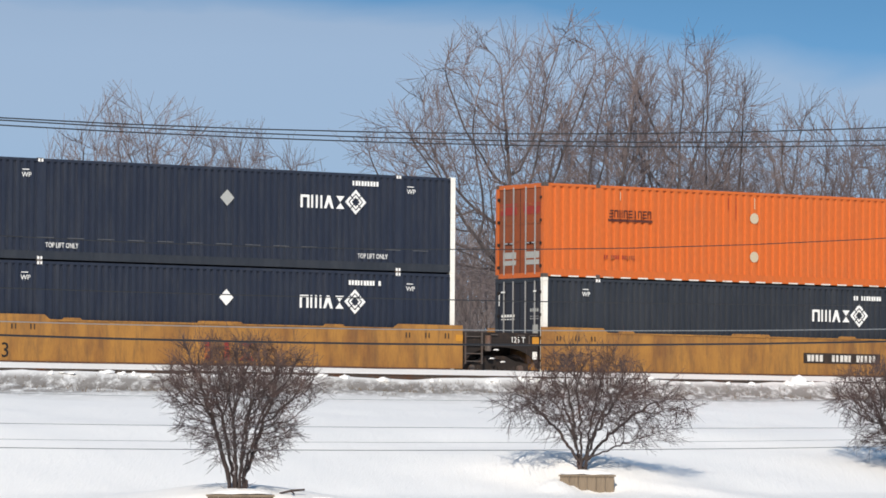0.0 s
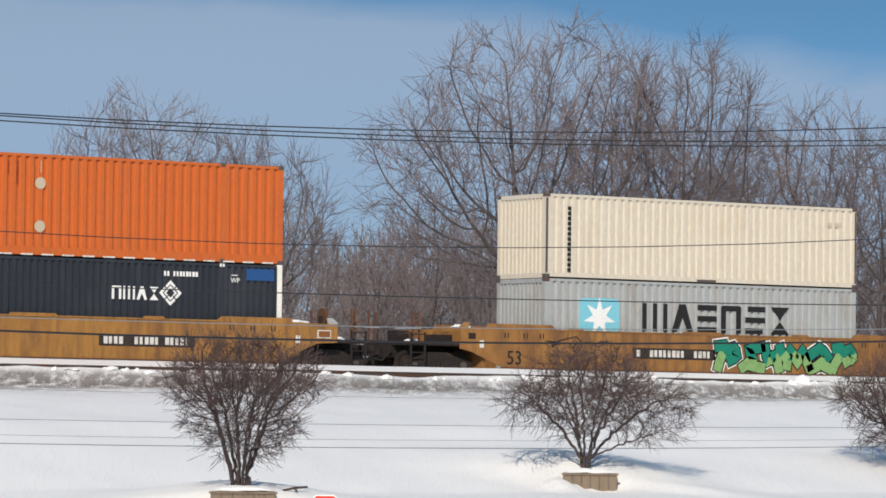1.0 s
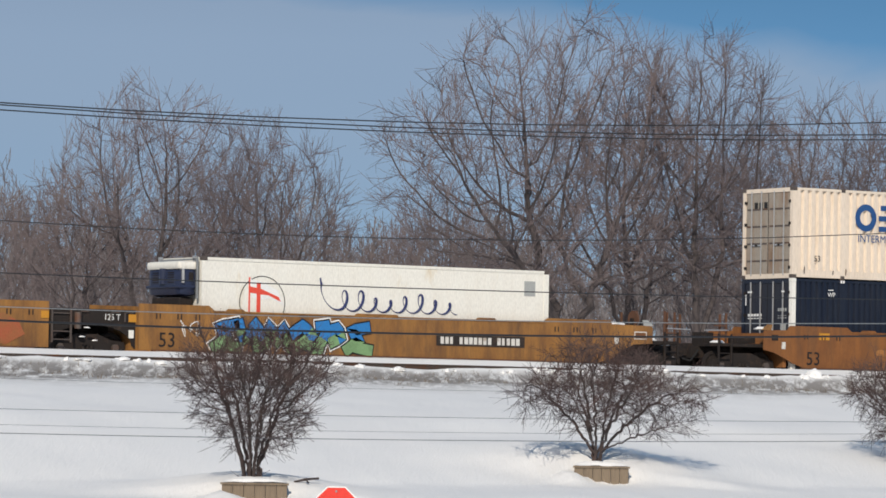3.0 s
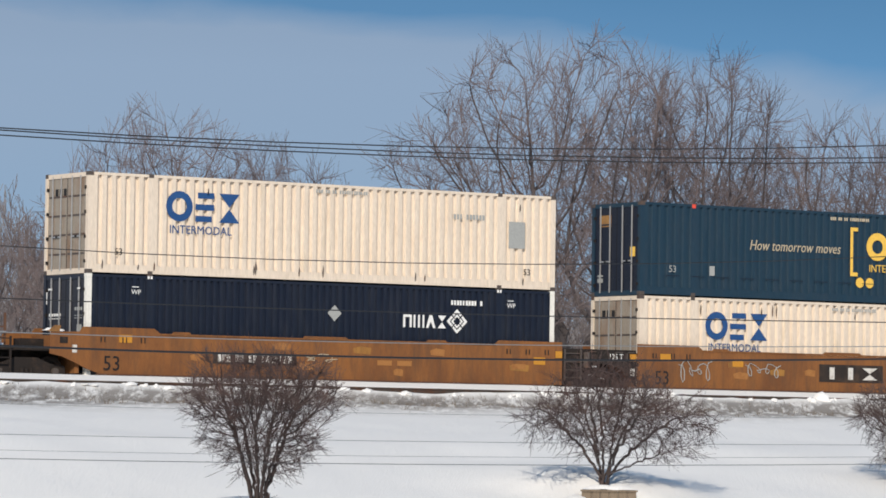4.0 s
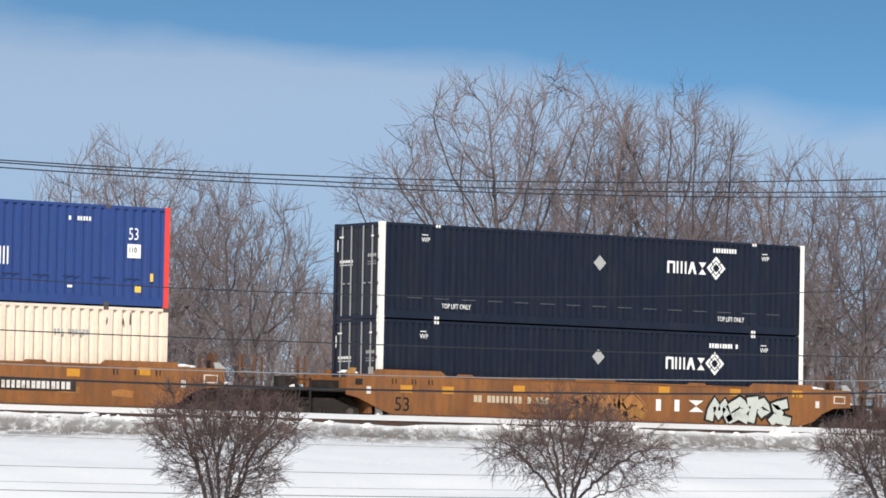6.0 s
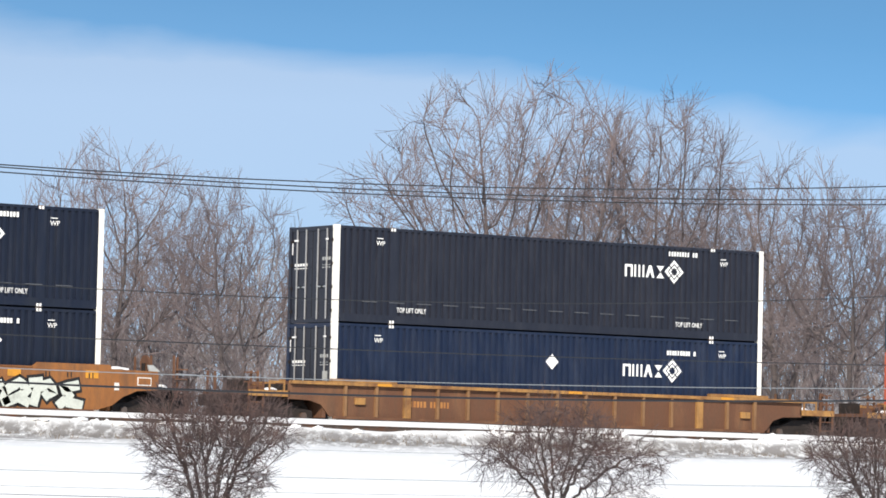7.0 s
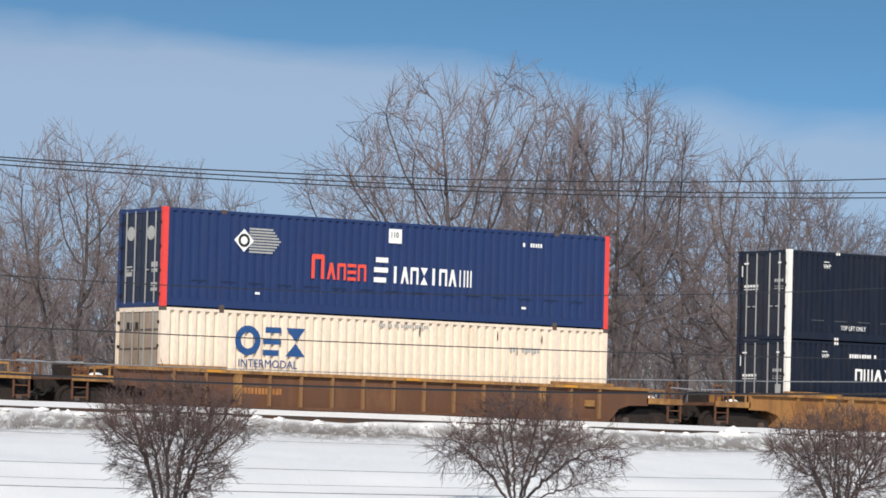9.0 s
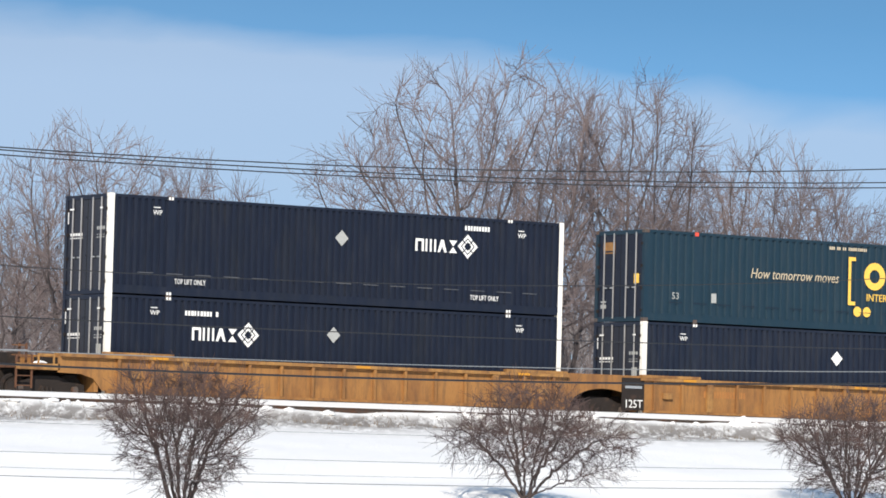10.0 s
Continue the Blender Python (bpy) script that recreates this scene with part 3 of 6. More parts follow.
def dark_container(label, lower, word_at=(2.6, 2.0), lone=None, tone="navy", lone_bright=False):
    side = {"navy": M_NAVY, "deep": M_NAVY_DEEP, "slate": M_NAVY_SLATE, "black": M_NAVY_BLACK, "charcoal": M_CHARCOAL, "worn": M_WORN}[tone]
    c = container(label, 16.15, 2.9, (side, M_CHARCOAL, side), posts=M_WHITEPOST, sill=M_WORN if tone in ("navy", "slate") else None, pitch=0.225)
    wx, wz = word_at
    blocks(c, wx, wx + 1.55, wz - 0.19, wz + 0.19, (1, 1.25, 1.1, 1.1), FRONT, M_MARK, "plain white shape")
    emblem(c, wx + 1.92, wz + 0.03)
    small_bars("serial_marking", dash_shape(wx + (1.7 if wx > 0 else -0.25), wx + (2.85 if wx > 0 else 0.9), wz + 0.52, wz + 0.66, 11, FRONT, seed=len(label) + lower), M_MARK, c, "small white bars")
    if lone is not None:
        part("placard", plate(diamond(lone, 2.0, 0.24), FRONT, FRONT + 0.004), M_MARK if lone_bright else M_DULLMARK, c, "plain diamond placard")
    small_marks(c, 2.9)
    if not lower:
        lashing_marks(c, 15.6, 0.64, M_CHARGREY)
        for x in (-5.85, 4.6):
            lettering("warning_stencil", "TOP LIFT ONLY", 0.21, M_MARK, c, (x, FRONT, 0.37), squeeze=0.72)
    # door writing
    pieces("door_mark", M_MARK, c, "", (-8.105, -8.095, -0.95, -0.80, 2.45, 2.50), (-8.105, -8.095, 0.72, 0.95, 2.45, 2.50), (-8.105, -8.095, 1.02, 1.06, 2.05, 2.4))
    for i in range(5):
        pieces("door_mark", M_MARK, c, "small white block", (-8.05, -8.044, 0.88 - i * 0.15, 0.99 - i * 0.15, 1.62, 1.78))
    for i in range(4):
        pieces("door_mark", M_DULLMARK, c, "small grey bar", (-8.05, -8.044, -1.0 + i * 0.12, -0.92 + i * 0.12, 1.85, 1.95), (-8.05, -8.044, -1.0 + i * 0.12, -0.92 + i * 0.12, 1.62, 1.72))
    if lower:
        part("door_placard", boxes((-8.05, -8.044, -0.98, -0.70, 0.95, 1.45)), M_DULLMARK, c, "grey placard")
    return c


def railway_white(label, word=True, dirty=0):
    c = container(label, 16.15, 2.9, (M_WHITE, M_DIRTY_SHADED, M_WHITE), pitch=0.30)
    x = -5.55
    if word == "part":
        part("trade_mark", ring(x + 0.45, 2.0, 0.43, 0.25, 20, FRONT), M_BLUEMARK, c, "blue ring")
        part("trade_mark", boxes((x + 2.05, x + 2.22, FRONT, FRONT + 0.004, 1.62, 2.42), (x + 2.22, x + 2.5, FRONT, FRONT + 0.004, 2.25, 2.42), (x + 2.22, x + 2.5, FRONT, FRONT + 0.004, 1.62, 1.79)), M_BLUEMARK, c, "blue broken block")
    elif word:
        part("trade_mark", ring(x + 0.45, 2.02, 0.44, 0.24, 20, FRONT), M_BLUEMARK, c, "blue ring")
        blocks(c, x + 0.98, x + 2.5, 1.60, 2.44, (1, 1.25), FRONT, M_BLUEMARK, "plain blue shape", kinds=("steps", "hourglass"))
    if word == "part":
        lettering("lettering", "INT", 0.34, M_INK, c, (x + 0.12, FRONT, 1.24), squeeze=0.98)
        lettering("lettering", "AL", 0.34, M_INK, c, (x + 2.02, FRONT, 1.24), squeeze=0.98)
    elif word:
        lettering("lettering", "INTERMODAL", 0.34, M_BLUEMARK, c, (x + 0.12, FRONT, 1.24), squeeze=0.98)
    small_bars("serial_marking", dash_shape(4.35, 5.5, 2.05, 2.2, 10, FRONT, seed=3), M_DULLMARK, c, "small grey bars")
    small_bars("notice_marking", dash_shape(-0.5, 1.3, 2.62, 2.72, 22, FRONT, seed=5), M_DULLMARK, c, "small grey bars")
    lettering("size_stencil", "53", 0.27, M_INK, c, (-7.2, FRONT, 0.55))
    lettering("size_stencil", "53", 0.27, M_INK, c, (6.9, FRONT, 0.45))
    pieces("door_mark", M_INK, c, "dark blocks", (-8.05, -8.044, 0.55, 0.72, 2.2, 2.45), (-8.05, -8.044, 0.30, 0.47, 2.2, 2.45), (-8.05, -8.044, 0.05, 0.22, 2.2, 2.45))
    rnd = random.Random(31 + dirty)
    for i in range(12):
        px, pz = rnd.uniform(-7.6, 7.6), rnd.choice((0.12, 2.35))
        h = rnd.uniform(0.15, 0.42)
        part("rust_streak", plate([(px, pz + h), (px - 0.025, pz + h * 0.4), (px - 0.012, pz), (px + 0.02, pz + 0.05), (px + 0.03, pz + h * 0.7)], FRONT, FRONT + 0.004), M_CASTING, c, "brown rust streak")
    return c


def railway_teal(label, paint=M_TEAL):
    c = container(label, 16.15, 2.9, (paint, M_NAVY_BLACK, paint), pitch=0.28)
    for (xa, xb, s) in ((0.22, 0.52, 1), (4.05, 3.75, -1)):
        lo, hi = sorted((xa, xb))
        vx0, vx1 = (lo, lo + 0.11) if s > 0 else (hi - 0.11, hi)
        pieces("bracket_mark", M_GOLD, c, "gold bracket", (vx0, vx1, FRONT, FRONT + 0.004, 0.86, 2.42), (vx1 if s > 0 else lo, hi if s > 0 else vx0, FRONT, FRONT + 0.004, 2.30, 2.42), (vx1 if s > 0 else lo, hi if s > 0 else vx0, FRONT, FRONT + 0.004, 0.86, 0.98))
    for x in (0.62, 1.02, 3.1, 3.5):
        part("dot_mark", disc(x, 0.66, 0.165, FRONT), M_GOLD, c, "gold dot")
    part("trade_mark", ring(1.33, 1.83, 0.45, 0.22, 20, FRONT), M_GOLD, c, "gold ring")
    blocks(c, 1.86, 3.38, 1.38, 2.28, (1, 1.25), FRONT, M_GOLD, "plain gold shape", kinds=("steps", "hourglass"))
    lettering("lettering", "INTERMODAL", 0.34, M_GOLD, c, (0.98, FRONT, 1.02), squeeze=0.96)
    lettering("slogan", "How tomorrow moves", 0.46, M_FADED, c, (-3.85, FRONT, 1.55), squeeze=0.84, shear=0.25)
    for x in (-6.98, 6.75):
        lettering("size_stencil", "53", 0.30, M_DULLMARK, c, (x, FRONT, 0.74))
    small_bars("serial_marking", dash_shape(4.6, 5.9, 2.32, 2.46, 11, FRONT, seed=9), M_FADED, c, "small pale bars")
    small_bars("notice_marking", dash_shape(-0.6, 1.0, 2.62, 2.72, 20, FRONT, seed=5), M_FADED, c, "small pale bars")
    for x in (-5.4, 5.35):
        part("stencil_bar", boxes((x, x + 0.20, FRONT, FRONT + 0.004, 0.68, 0.98)), M_DULLMARK, c)
    for x in (-6.03, 6.03):
        part("lifting_tag", boxes((x - 0.07, x + 0.07, FRONT - 0.005, FRONT + 0.01, 2.76, 2.88)), M_REDMARK, c, "red tag")
    lashing_marks(c, 15.6, 0.62, M_NAVY)
    pieces("door_mark", M_CHORD, c, "dull gold panel", (-8.05, -8.044, 0.30, 0.92, 2.16, 2.52))
    pieces("door_mark", M_GOLD, c, "gold panel", (-8.05, -8.044, -0.98, -0.72, 1.2, 1.5))
    pieces("door_mark", M_DULLMARK, c, "", (-8.05, -8.044, 0.72, 1.0, 0.42, 0.66))
    return c


def blue_container(label, paint=M_BLUE):
    c = container(label, 16.15, 2.9, (paint, M_NAVY_DEEP, paint), posts=M_REDPOST)
    part("emblem", plate(diamond(-5.33, 2.05, 0.34), FRONT - 0.002, FRONT + 0.003), M_MARK, c, "white diamond badge")
    part("emblem", ring(-5.33, 2.05, 0.2, 0.12, 16, FRONT - 0.006), M_INK, c, "dark ring")
    for i in range(9):
        z = 1.70 + i * 0.085
        part("stripe", boxes((-5.15, -4.05 - abs(i - 4) * 0.07, FRONT, FRONT + 0.004, z, z + 0.05)), M_DULLMARK, c, "thin pale stripe")
    blocks(c, -2.95, -2.5, 1.05, 1.78, (1,), FRONT, M_REDMARK, "red upright bar")
    blocks(c, -2.4, -1.0, 1.05, 1.55, (1, 1, 1, 1), FRONT, M_REDMARK, "plain red shape", kinds=("chevron", "arch", "comb", "arch"))
    blocks(c, -0.72, -0.22, 1.05, 1.80, (1,), FRONT, M_MARK, "plain white shape", kinds=("steps",))
    blocks(c, -0.1, 2.85, 1.05, 1.56, (1, 1, 1, 1, 1, 1, 1, 0.5, 1), FRONT, M_MARK, "plain white shape", kinds=("bar", "chevron", "arch", "hourglass", "bar", "arch", "chevron", "bar", "posts"))
    part("notice_panel", boxes((-0.22, 0.25, FRONT, FRONT + 0.004, 2.25, 2.68)), M_MARK, c, "white notice panel")
    lettering("notice", "110", 0.24, M_INK, c, (-0.17, FRONT - 0.006, 2.42), squeeze=0.85)
    small_bars("serial_marking", dash_shape(4.75, 5.5, 2.4, 2.52, 8, FRONT, seed=2), M_MARK, c, "small white bars")
    if paint is M_BLUE:
        lettering("size_stencil", "53", 0.5, M_MARK, c, (6.7, FRONT, 1.92), squeeze=0.72)
        part("notice_panel", boxes((6.68, 7.12, FRONT, FRONT + 0.004, 1.4, 1.8)), M_MARK, c, "white notice panel")
        lettering("notice", "110", 0.22, M_INK, c, (6.71, FRONT - 0.006, 1.56), squeeze=0.85)
        part("label_plate", boxes((6.95, 7.15, FRONT, FRONT + 0.004, 0.42, 0.62)), M_GOLD, c, "yellow label")
        part("label_plate", boxes((7.45, 7.55, FRONT, FRONT + 0.004, 0.75, 0.98)), M_GOLD, c, "yellow label")
    for x in (-4.9, 4.75):
        part("stencil_bar", boxes((x, x + 0.16, FRONT, FRONT + 0.004, 0.48, 0.55)), M_MARK, c)
    lashing_marks(c, 15.6, 0.78, M_NAVY)
    for y in (0.6, -0.55):
        bm = rod(bmesh.new(), (-8.062, y, 2.15), (-8.045, y, 2.15), 0.21, 16)
        part("door_mark", bm, M_DULLMARK, c, "pale round badge")
    pieces("door_mark", M_DULLMARK, c, "", (-8.05, -8.044, 0.5, 0.9, 0.9, 1.2), (-8.05, -8.044, -0.95, -0.6, 1.0, 1.3), (-8.05, -8.044, -0.95, -0.6, 0.45, 0.7))
    return c


def star(cx, cz, r, n=7, inner=0.42):
    pts = []
    for k in range(2 * n):
        a = math.pi / 2 + k * math.pi / n
        q = r if k % 2 == 0 else r * inner
        pts.append((cx + q * math.cos(a), cz + q * math.sin(a)))
    return pts


def star_panel(root, x0, x1, z0, z1, y):
    d = 0.12
    part("emblem", plate([(x0 + d, z0), (x1 - d, z0), (x1, z0 + d), (x1, z1 - d), (x1 - d, z1), (x0 + d, z1), (x0, z1 - d), (x0, z0 + d)], y, y + 0.004), M_SKYBLUE, root, "light blue square badge")
    part("emblem", plate(star((x0 + x1) / 2, (z0 + z1) / 2 - 0.05, (x1 - x0) * 0.40), y - 0.005, y - 0.001), M_MARK, root, "white pointed star")


def dotted_marks(root, x, z0, z1, n, y):
    bm = bmesh.new()
    step = (z1 - z0) / n
    for i in range(n):
        box(bm, x, x + 0.13, y, y + 0.004, z0 + i * step, z0 + (i + 0.68) * step)
    part("side_marking", bm, M_INK, root, "column of small dark bars")


def generator(label, mat, upper):
    """Clip-on power unit; origin at its foot, against the container's end on its +x side."""
    g = tagged(new("generator_set"), label, "generator", "containers on the train")
    part("housing", soft_box(0.24, -0.62, 0.0, -1.10, 0.80, 0.36, 1.24), mat, g)
    part("hood", soft_box(0.09, -0.64, 0.0, -1.11, 0.81, 1.14, 1.38), upper, g)
    part("belt", soft_box(0.03, -0.65, 0.0, -1.12, 0.82, 0.60, 0.68), mat, g)
    part("tank", soft_box(0.05, -0.50, -0.05, -0.9, 0.7, 0.0, 0.34), M_BLACK, g)
    for y in (-0.62, 0.28):
        part("grille", boxes(*[(-0.635, -0.615, y - 0.16, y + 0.16, 0.76 + k * 0.07, 0.785 + k * 0.07) for k in range(5)]), M_BLACK, g)
    part("filter_drum", rod(bmesh.new(), (-0.60, -0.17, 0.72), (-0.60, -0.17, 1.17), 0.13, 12), mat, g)
    for y in (-1.0, 1.0):
        part("bracket", boxes((-0.1, 0.0, y - 0.06, y + 0.06, 1.3, 1.55)), M_STEEL, g)
    part("exhaust", rod(bmesh.new(), (-0.50, -1.11, 0.75), (-0.50, -1.11, 1.16), 0.045, 8), M_STEEL, g)
    part("side_vent", boxes((-0.30, -0.16, -1.115, -1.09, 0.80, 1.06)), M_BLACK, g)
    for y in (-1.19, 0.86):
        part("frame_post", boxes((-0.10, -0.04, y, y + 0.05, 0.30, 1.42)), M_POST, g, "galvanised frame post")
    part("frame_rail", boxes((-0.10, -0.04, -1.19, 0.91, 1.42, 1.47)), M_POST, g, "galvanised frame rail")
    return g


# ---- well cars ----
def wheel_mesh():
    bm = bmesh.new()
    prof = [(0.0, -0.07), (0.30, -0.03), (0.36, -0.07), (0.44, -0.07), (0.44, 0.06), (0.36, 0.06), (0.30, 0.03), (0.0, 0.05)]
    n = 18
    rings = []
    for r, y in prof:
        rings.append([bm.verts.new((r * math.cos(k * math.tau / n), y, r * math.sin(k * math.tau / n))) for k in range(n)])
    for a, b in zip(rings, rings[1:]):
        for k in range(n):
            j = (k + 1) % n
            bm.faces.new((a[k], a[j], b[j], b[k]))
    bmesh.ops.remove_doubles(bm, verts=bm.verts[:], dist=1e-5)
    bmesh.ops.recalc_face_normals(bm, faces=bm.faces[:])
    mesh = bpy.data.meshes.new("wheel")
    bm.to_mesh(mesh)
    bm.free()
    mesh.materials.append(M_BLACK)
    return mesh


WHEEL = wheel_mesh()


def bogie(parent, x):
    t = part("bogie", boxes((x - 0.2, x + 0.2, -1.05, 1.05, 0.42, 0.74)), M_BLACK, parent, "grimy black wheel bogie")
    for s in (-1, 1):
        y0, y1 = sorted((s * 0.98, s * 1.10))
        part("side_frame", plate([(x - 1.25, 0.38), (x - 0.95, 0.30), (x - 0.45, 0.30), (x - 0.28, 0.20), (x + 0.28, 0.20), (x + 0.45, 0.30), (x + 0.95, 0.30), (x + 1.25, 0.38),
                                  (x + 1.22, 0.60), (x + 0.75, 0.66), (x + 0.35, 0.82), (x - 0.35, 0.82), (x - 0.75, 0.66), (x - 1.22, 0.60)], y0, y1), M_BLACK, t)
        for k in (-0.14, 0.0, 0.14):
            part("spring", rod(bmesh.new(), (x + k, s * 1.13, 0.26), (x + k, s * 1.13, 0.50), 0.055, 8), M_BLACK, t)
        for dx in (-0.89, 0.89):
            w = new("wheel", WHEEL)
            w.parent = t
            w.location = (x + dx, s * 0.76, 0.44)
            part("axle_cap", rod(bmesh.new(), (x + dx, s * 1.10, 0.44), (x + dx, s * 1.20, 0.44), 0.10, 10), M_CASTING, t)


def snow_lump(parent, x, y, z, a, b, h, seed):
    rnd = random.Random(seed)
    bm = bmesh.new()
    bmesh.ops.create_icosphere(bm, subdivisions=2, radius=1)
    for v in bm.verts:
        k = 1 + rnd.uniform(-0.22, 0.22)
        v.co = Vector((x + v.co.x * a * k, y + v.co.y * b * k, z + max(v.co.z, -0.2) * h * k))
    return part("snow_patch", bm, M_CLOD, parent, "patch of lying snow")


def car_end(root, s, kind, paint):
    """The coupler end of a car; s is +1 or -1 along x."""
    def span(a, b):
        return (s * a, s * b) if s > 0 else (s * b, s * a)
    frame_m = M_BLACK if kind == "flat" else M_RUSTY
    bogie(root, s * 9.85)
    part("end_platform", boxes((*span(8.3, 11.0), -1.25, 1.25, 1.02, 1.12)), M_BLACK if kind == "flat" else M_RUSTY, root)
    part("bulkhead", boxes((*span(8.3, 8.42), -1.33, 1.33, 0.4, 1.5)), paint, root)
    part("draft_sill", boxes((*span(8.4, 11.3), -0.32, 0.32, 0.66, 1.02)), M_BLACK, root)
    part("coupler", boxes((*span(11.3, 11.72), -0.12, 0.12, 0.72, 0.95), (*span(11.55, 11.76), -0.2, 0.2, 0.68, 1.0)), M_BLACK, root, "black steel knuckle coupler")
    part("air_hose", rod(rod(bmesh.new(), (s * 11.1, -0.45, 0.9), (s * 11.45, -0.5, 0.55), 0.03), (s * 11.45, -0.5, 0.55), (s * 11.7, -0.4, 0.62), 0.03), M_RUBBER, root)
    # step ladder and grab irons
    for x in (10.45, 10.95):
        part("ladder_post", boxes((*span(x, x + 0.05), -1.36, -1.31, 0.45, 1.4)), frame_m, root)
    for z in (0.5, 0.78, 1.06, 1.32):
        part("rung", boxes((*span(10.45, 11.0), -1.35, -1.32, z, z + 0.03)), frame_m, root)
    # uprights of the end railing
    for x, y, h in ((10.55, -1.2, 2.05), (10.72, -1.1, 2.02), (11.0, 0.9, 2.1), (10.6, 1.15, 2.05)):
        part("railing_post", boxes((*span(x, x + 0.055), y, y + 0.055, 1.1, h if kind == "flat" else 1.72)), M_RUSTY, root, "thin rusty upright")
    for z in (1.36, 1.64):
        part("railing", boxes((*span(10.55, 11.05), -1.19, -1.16, z, z + 0.035)), M_RUSTY, root)
    part("brake_cylinder", boxes((*span(9.2, 9.9), -0.9, -0.4, 1.14, 1.36)), M_BLACK, root)
    part("valve_box", boxes((*span(10.1, 10.5), 0.1, 0.7, 1.12, 1.48)), M_BLACK, root)
    if kind == "flat":
        if s > 0:
            part("brake_wheel", rod(bmesh.new(), (s * 10.5, 0.4, 1.82), (s * 10.56, 0.4, 1.82), 0.27, 14), M_RUSTY, root, "rusty round brake wheel")
            part("brake_stand", boxes((*span(10.44, 10.5), 0.33, 0.47, 1.12, 1.85)), M_BLACK, root)
        e = 9.6 if s > 0 else 9.0
        part("end_bracket", plate([(s * e, 1.56), (s * (e + 0.36), 1.56), (s * (e + 0.13), 1.74), (s * (e - 0.05), 1.74)], -1.46, -1.40), M_DULLMARK if s > 0 else M_CHORD, root, "bent bracket")
        part("white_tag", boxes((*span(8.45, 8.6), -1.495, -1.484, 0.98, 1.2)), M_WORNMARK, root, "white reflector")
        if s > 0:
            part("tag_panel", boxes((*span(9.2, 9.66), -1.495, -1.484, 1.14, 1.38)), M_WORNMARK, root, "white-edged small panel")
            part("tag_face", boxes((*span(9.23, 9.63), -1.502, -1.497, 1.17, 1.35)), M_BROWN, root, "brown panel face")
        else:
            part("tag_panel", boxes((*span(8.75, 9.0), -1.495, -1.484, 1.24, 1.42)), M_BLACK, root, "small dark panel")
        snow_lump(root, s * 8.9, -0.9, 1.60, 0.30, 0.25, 0.08, 3)
        snow_lump(root, s * 10.45, -0.6, 1.11, 0.22, 0.3, 0.10, 5)
    else:
        part("side_beam", boxes((*span(9.6, 11.0), -1.40, -1.34, 0.98, 1.16)), M_CHORD, root)
        part("box_frame", boxes((*span(9.75, 10.3), -1.38, -1.34, 1.38, 1.44), (*span(9.75, 9.8), -1.38, -1.34, 1.16, 1.38), (*span(10.25, 10.3), -1.38, -1.34, 1.16, 1.38)), M_CHORD, root)
        snow_lump(root, s * 10.0, -0.9, 1.14, 0.22, 0.2, 0.10, 6)
    # crossover railing across the coupling
    part("grab_rail", rod(bmesh.new(), (s * 10.6, -1.28, 1.52), (s * 11.5, -1.28, 1.5), 0.018), M_STEEL, root)


def joint(root, kind, paint):
    """The shared bogie and its apron between two wells; x from 8.25 to 11.1."""
    bogie(root, 9.68)
    part("joint_platform", boxes((8.3, 11.05, -1.2, 1.2, 1.12, 1.22)), M_BLACK, root)
    arch = [(9.68 + 1.3 * math.cos(a), 0.50 + 0.58 * math.sin(a)) for a in [math.pi * k / 12 for k in range(13)]]
    apron = [(8.27, 0.42), (8.27, 1.52), (11.08, 1.52), (11.08, 0.42)] + arch
    part("apron", plate(apron, -1.40, -1.36), M_BLACK if kind == "flat" else paint, root, "soot-black plate over the bogie")
    part("connector", boxes((8.6, 10.8, -0.3, 0.3, 0.76, 1.1)), M_BLACK, root)
    if kind == "flat":
        for x in (8.35, 8.95):
            part("ladder_post", boxes((x, x + 0.05, -1.46, -1.42, 0.55, 1.5)), M_CASTING, root)
        for z in (0.62, 0.85, 1.1, 1.36):
            part("rung", boxes((8.35, 9.0, -1.455, -1.425, z, z + 0.03)), M_CASTING, root)
        for x in (9.25, 10.25, 10.7):
            part("grab_iron", boxes((x, x + 0.035, -1.455, -1.42, 1.18, 1.46), (x, x + 0.3, -1.455, -1.42, 1.43, 1.46)), M_CASTING, root)
        part("cylinder", rod(bmesh.new(), (9.2, -1.44, 0.95), (9.2, -1.44, 1.42), 0.10, 8), M_CASTING, root)
        for x, z in ((8.0, 1.22), (10.85, 1.18)):
            part("reflector", boxes((x, x + 0.24, -1.50, -1.485, z, z + 0.2)) if x < 9 else boxes((x, x + 0.24, -1.42, -1.405, z, z + 0.22)), M_YELLOW, root, "orange reflector")
        lettering("weight_stencil", "125 T", 0.25, M_MARK, root, (10.05, -1.41, 1.22), squeeze=0.9)
        part("reflector", boxes((10.86, 11.02, -1.42, -1.405, 0.72, 0.95)), M_WHITEPOST, root, "white reflector")
        for i, (x, z) in enumerate(((9.5, 0.98), (9.35, 0.72), (9.75, 0.62))):
            snow_lump(root, x, -1.44, z, 0.10, 0.04, 0.03, 40 + i)
        snow_lump(root, 9.5, -0.9, 1.24, 0.3, 0.2, 0.12, 50)
    else:
        part("post_plate", boxes((10.35, 11.2, -1.46, -1.41, 0.44, 1.45)), M_BLACK, root)
        lettering("weight_stencil", "125T", 0.36, M_MARK, root, (10.42, -1.468, 0.52), squeeze=0.95)
        part("grab_iron", boxes((10.45, 11.1, -1.48, -1.465, 1.12, 1.2)), M_STEEL, root)
        snow_lump(root, 9.0, -1.0, 1.25, 0.35, 0.2, 0.10, 51)


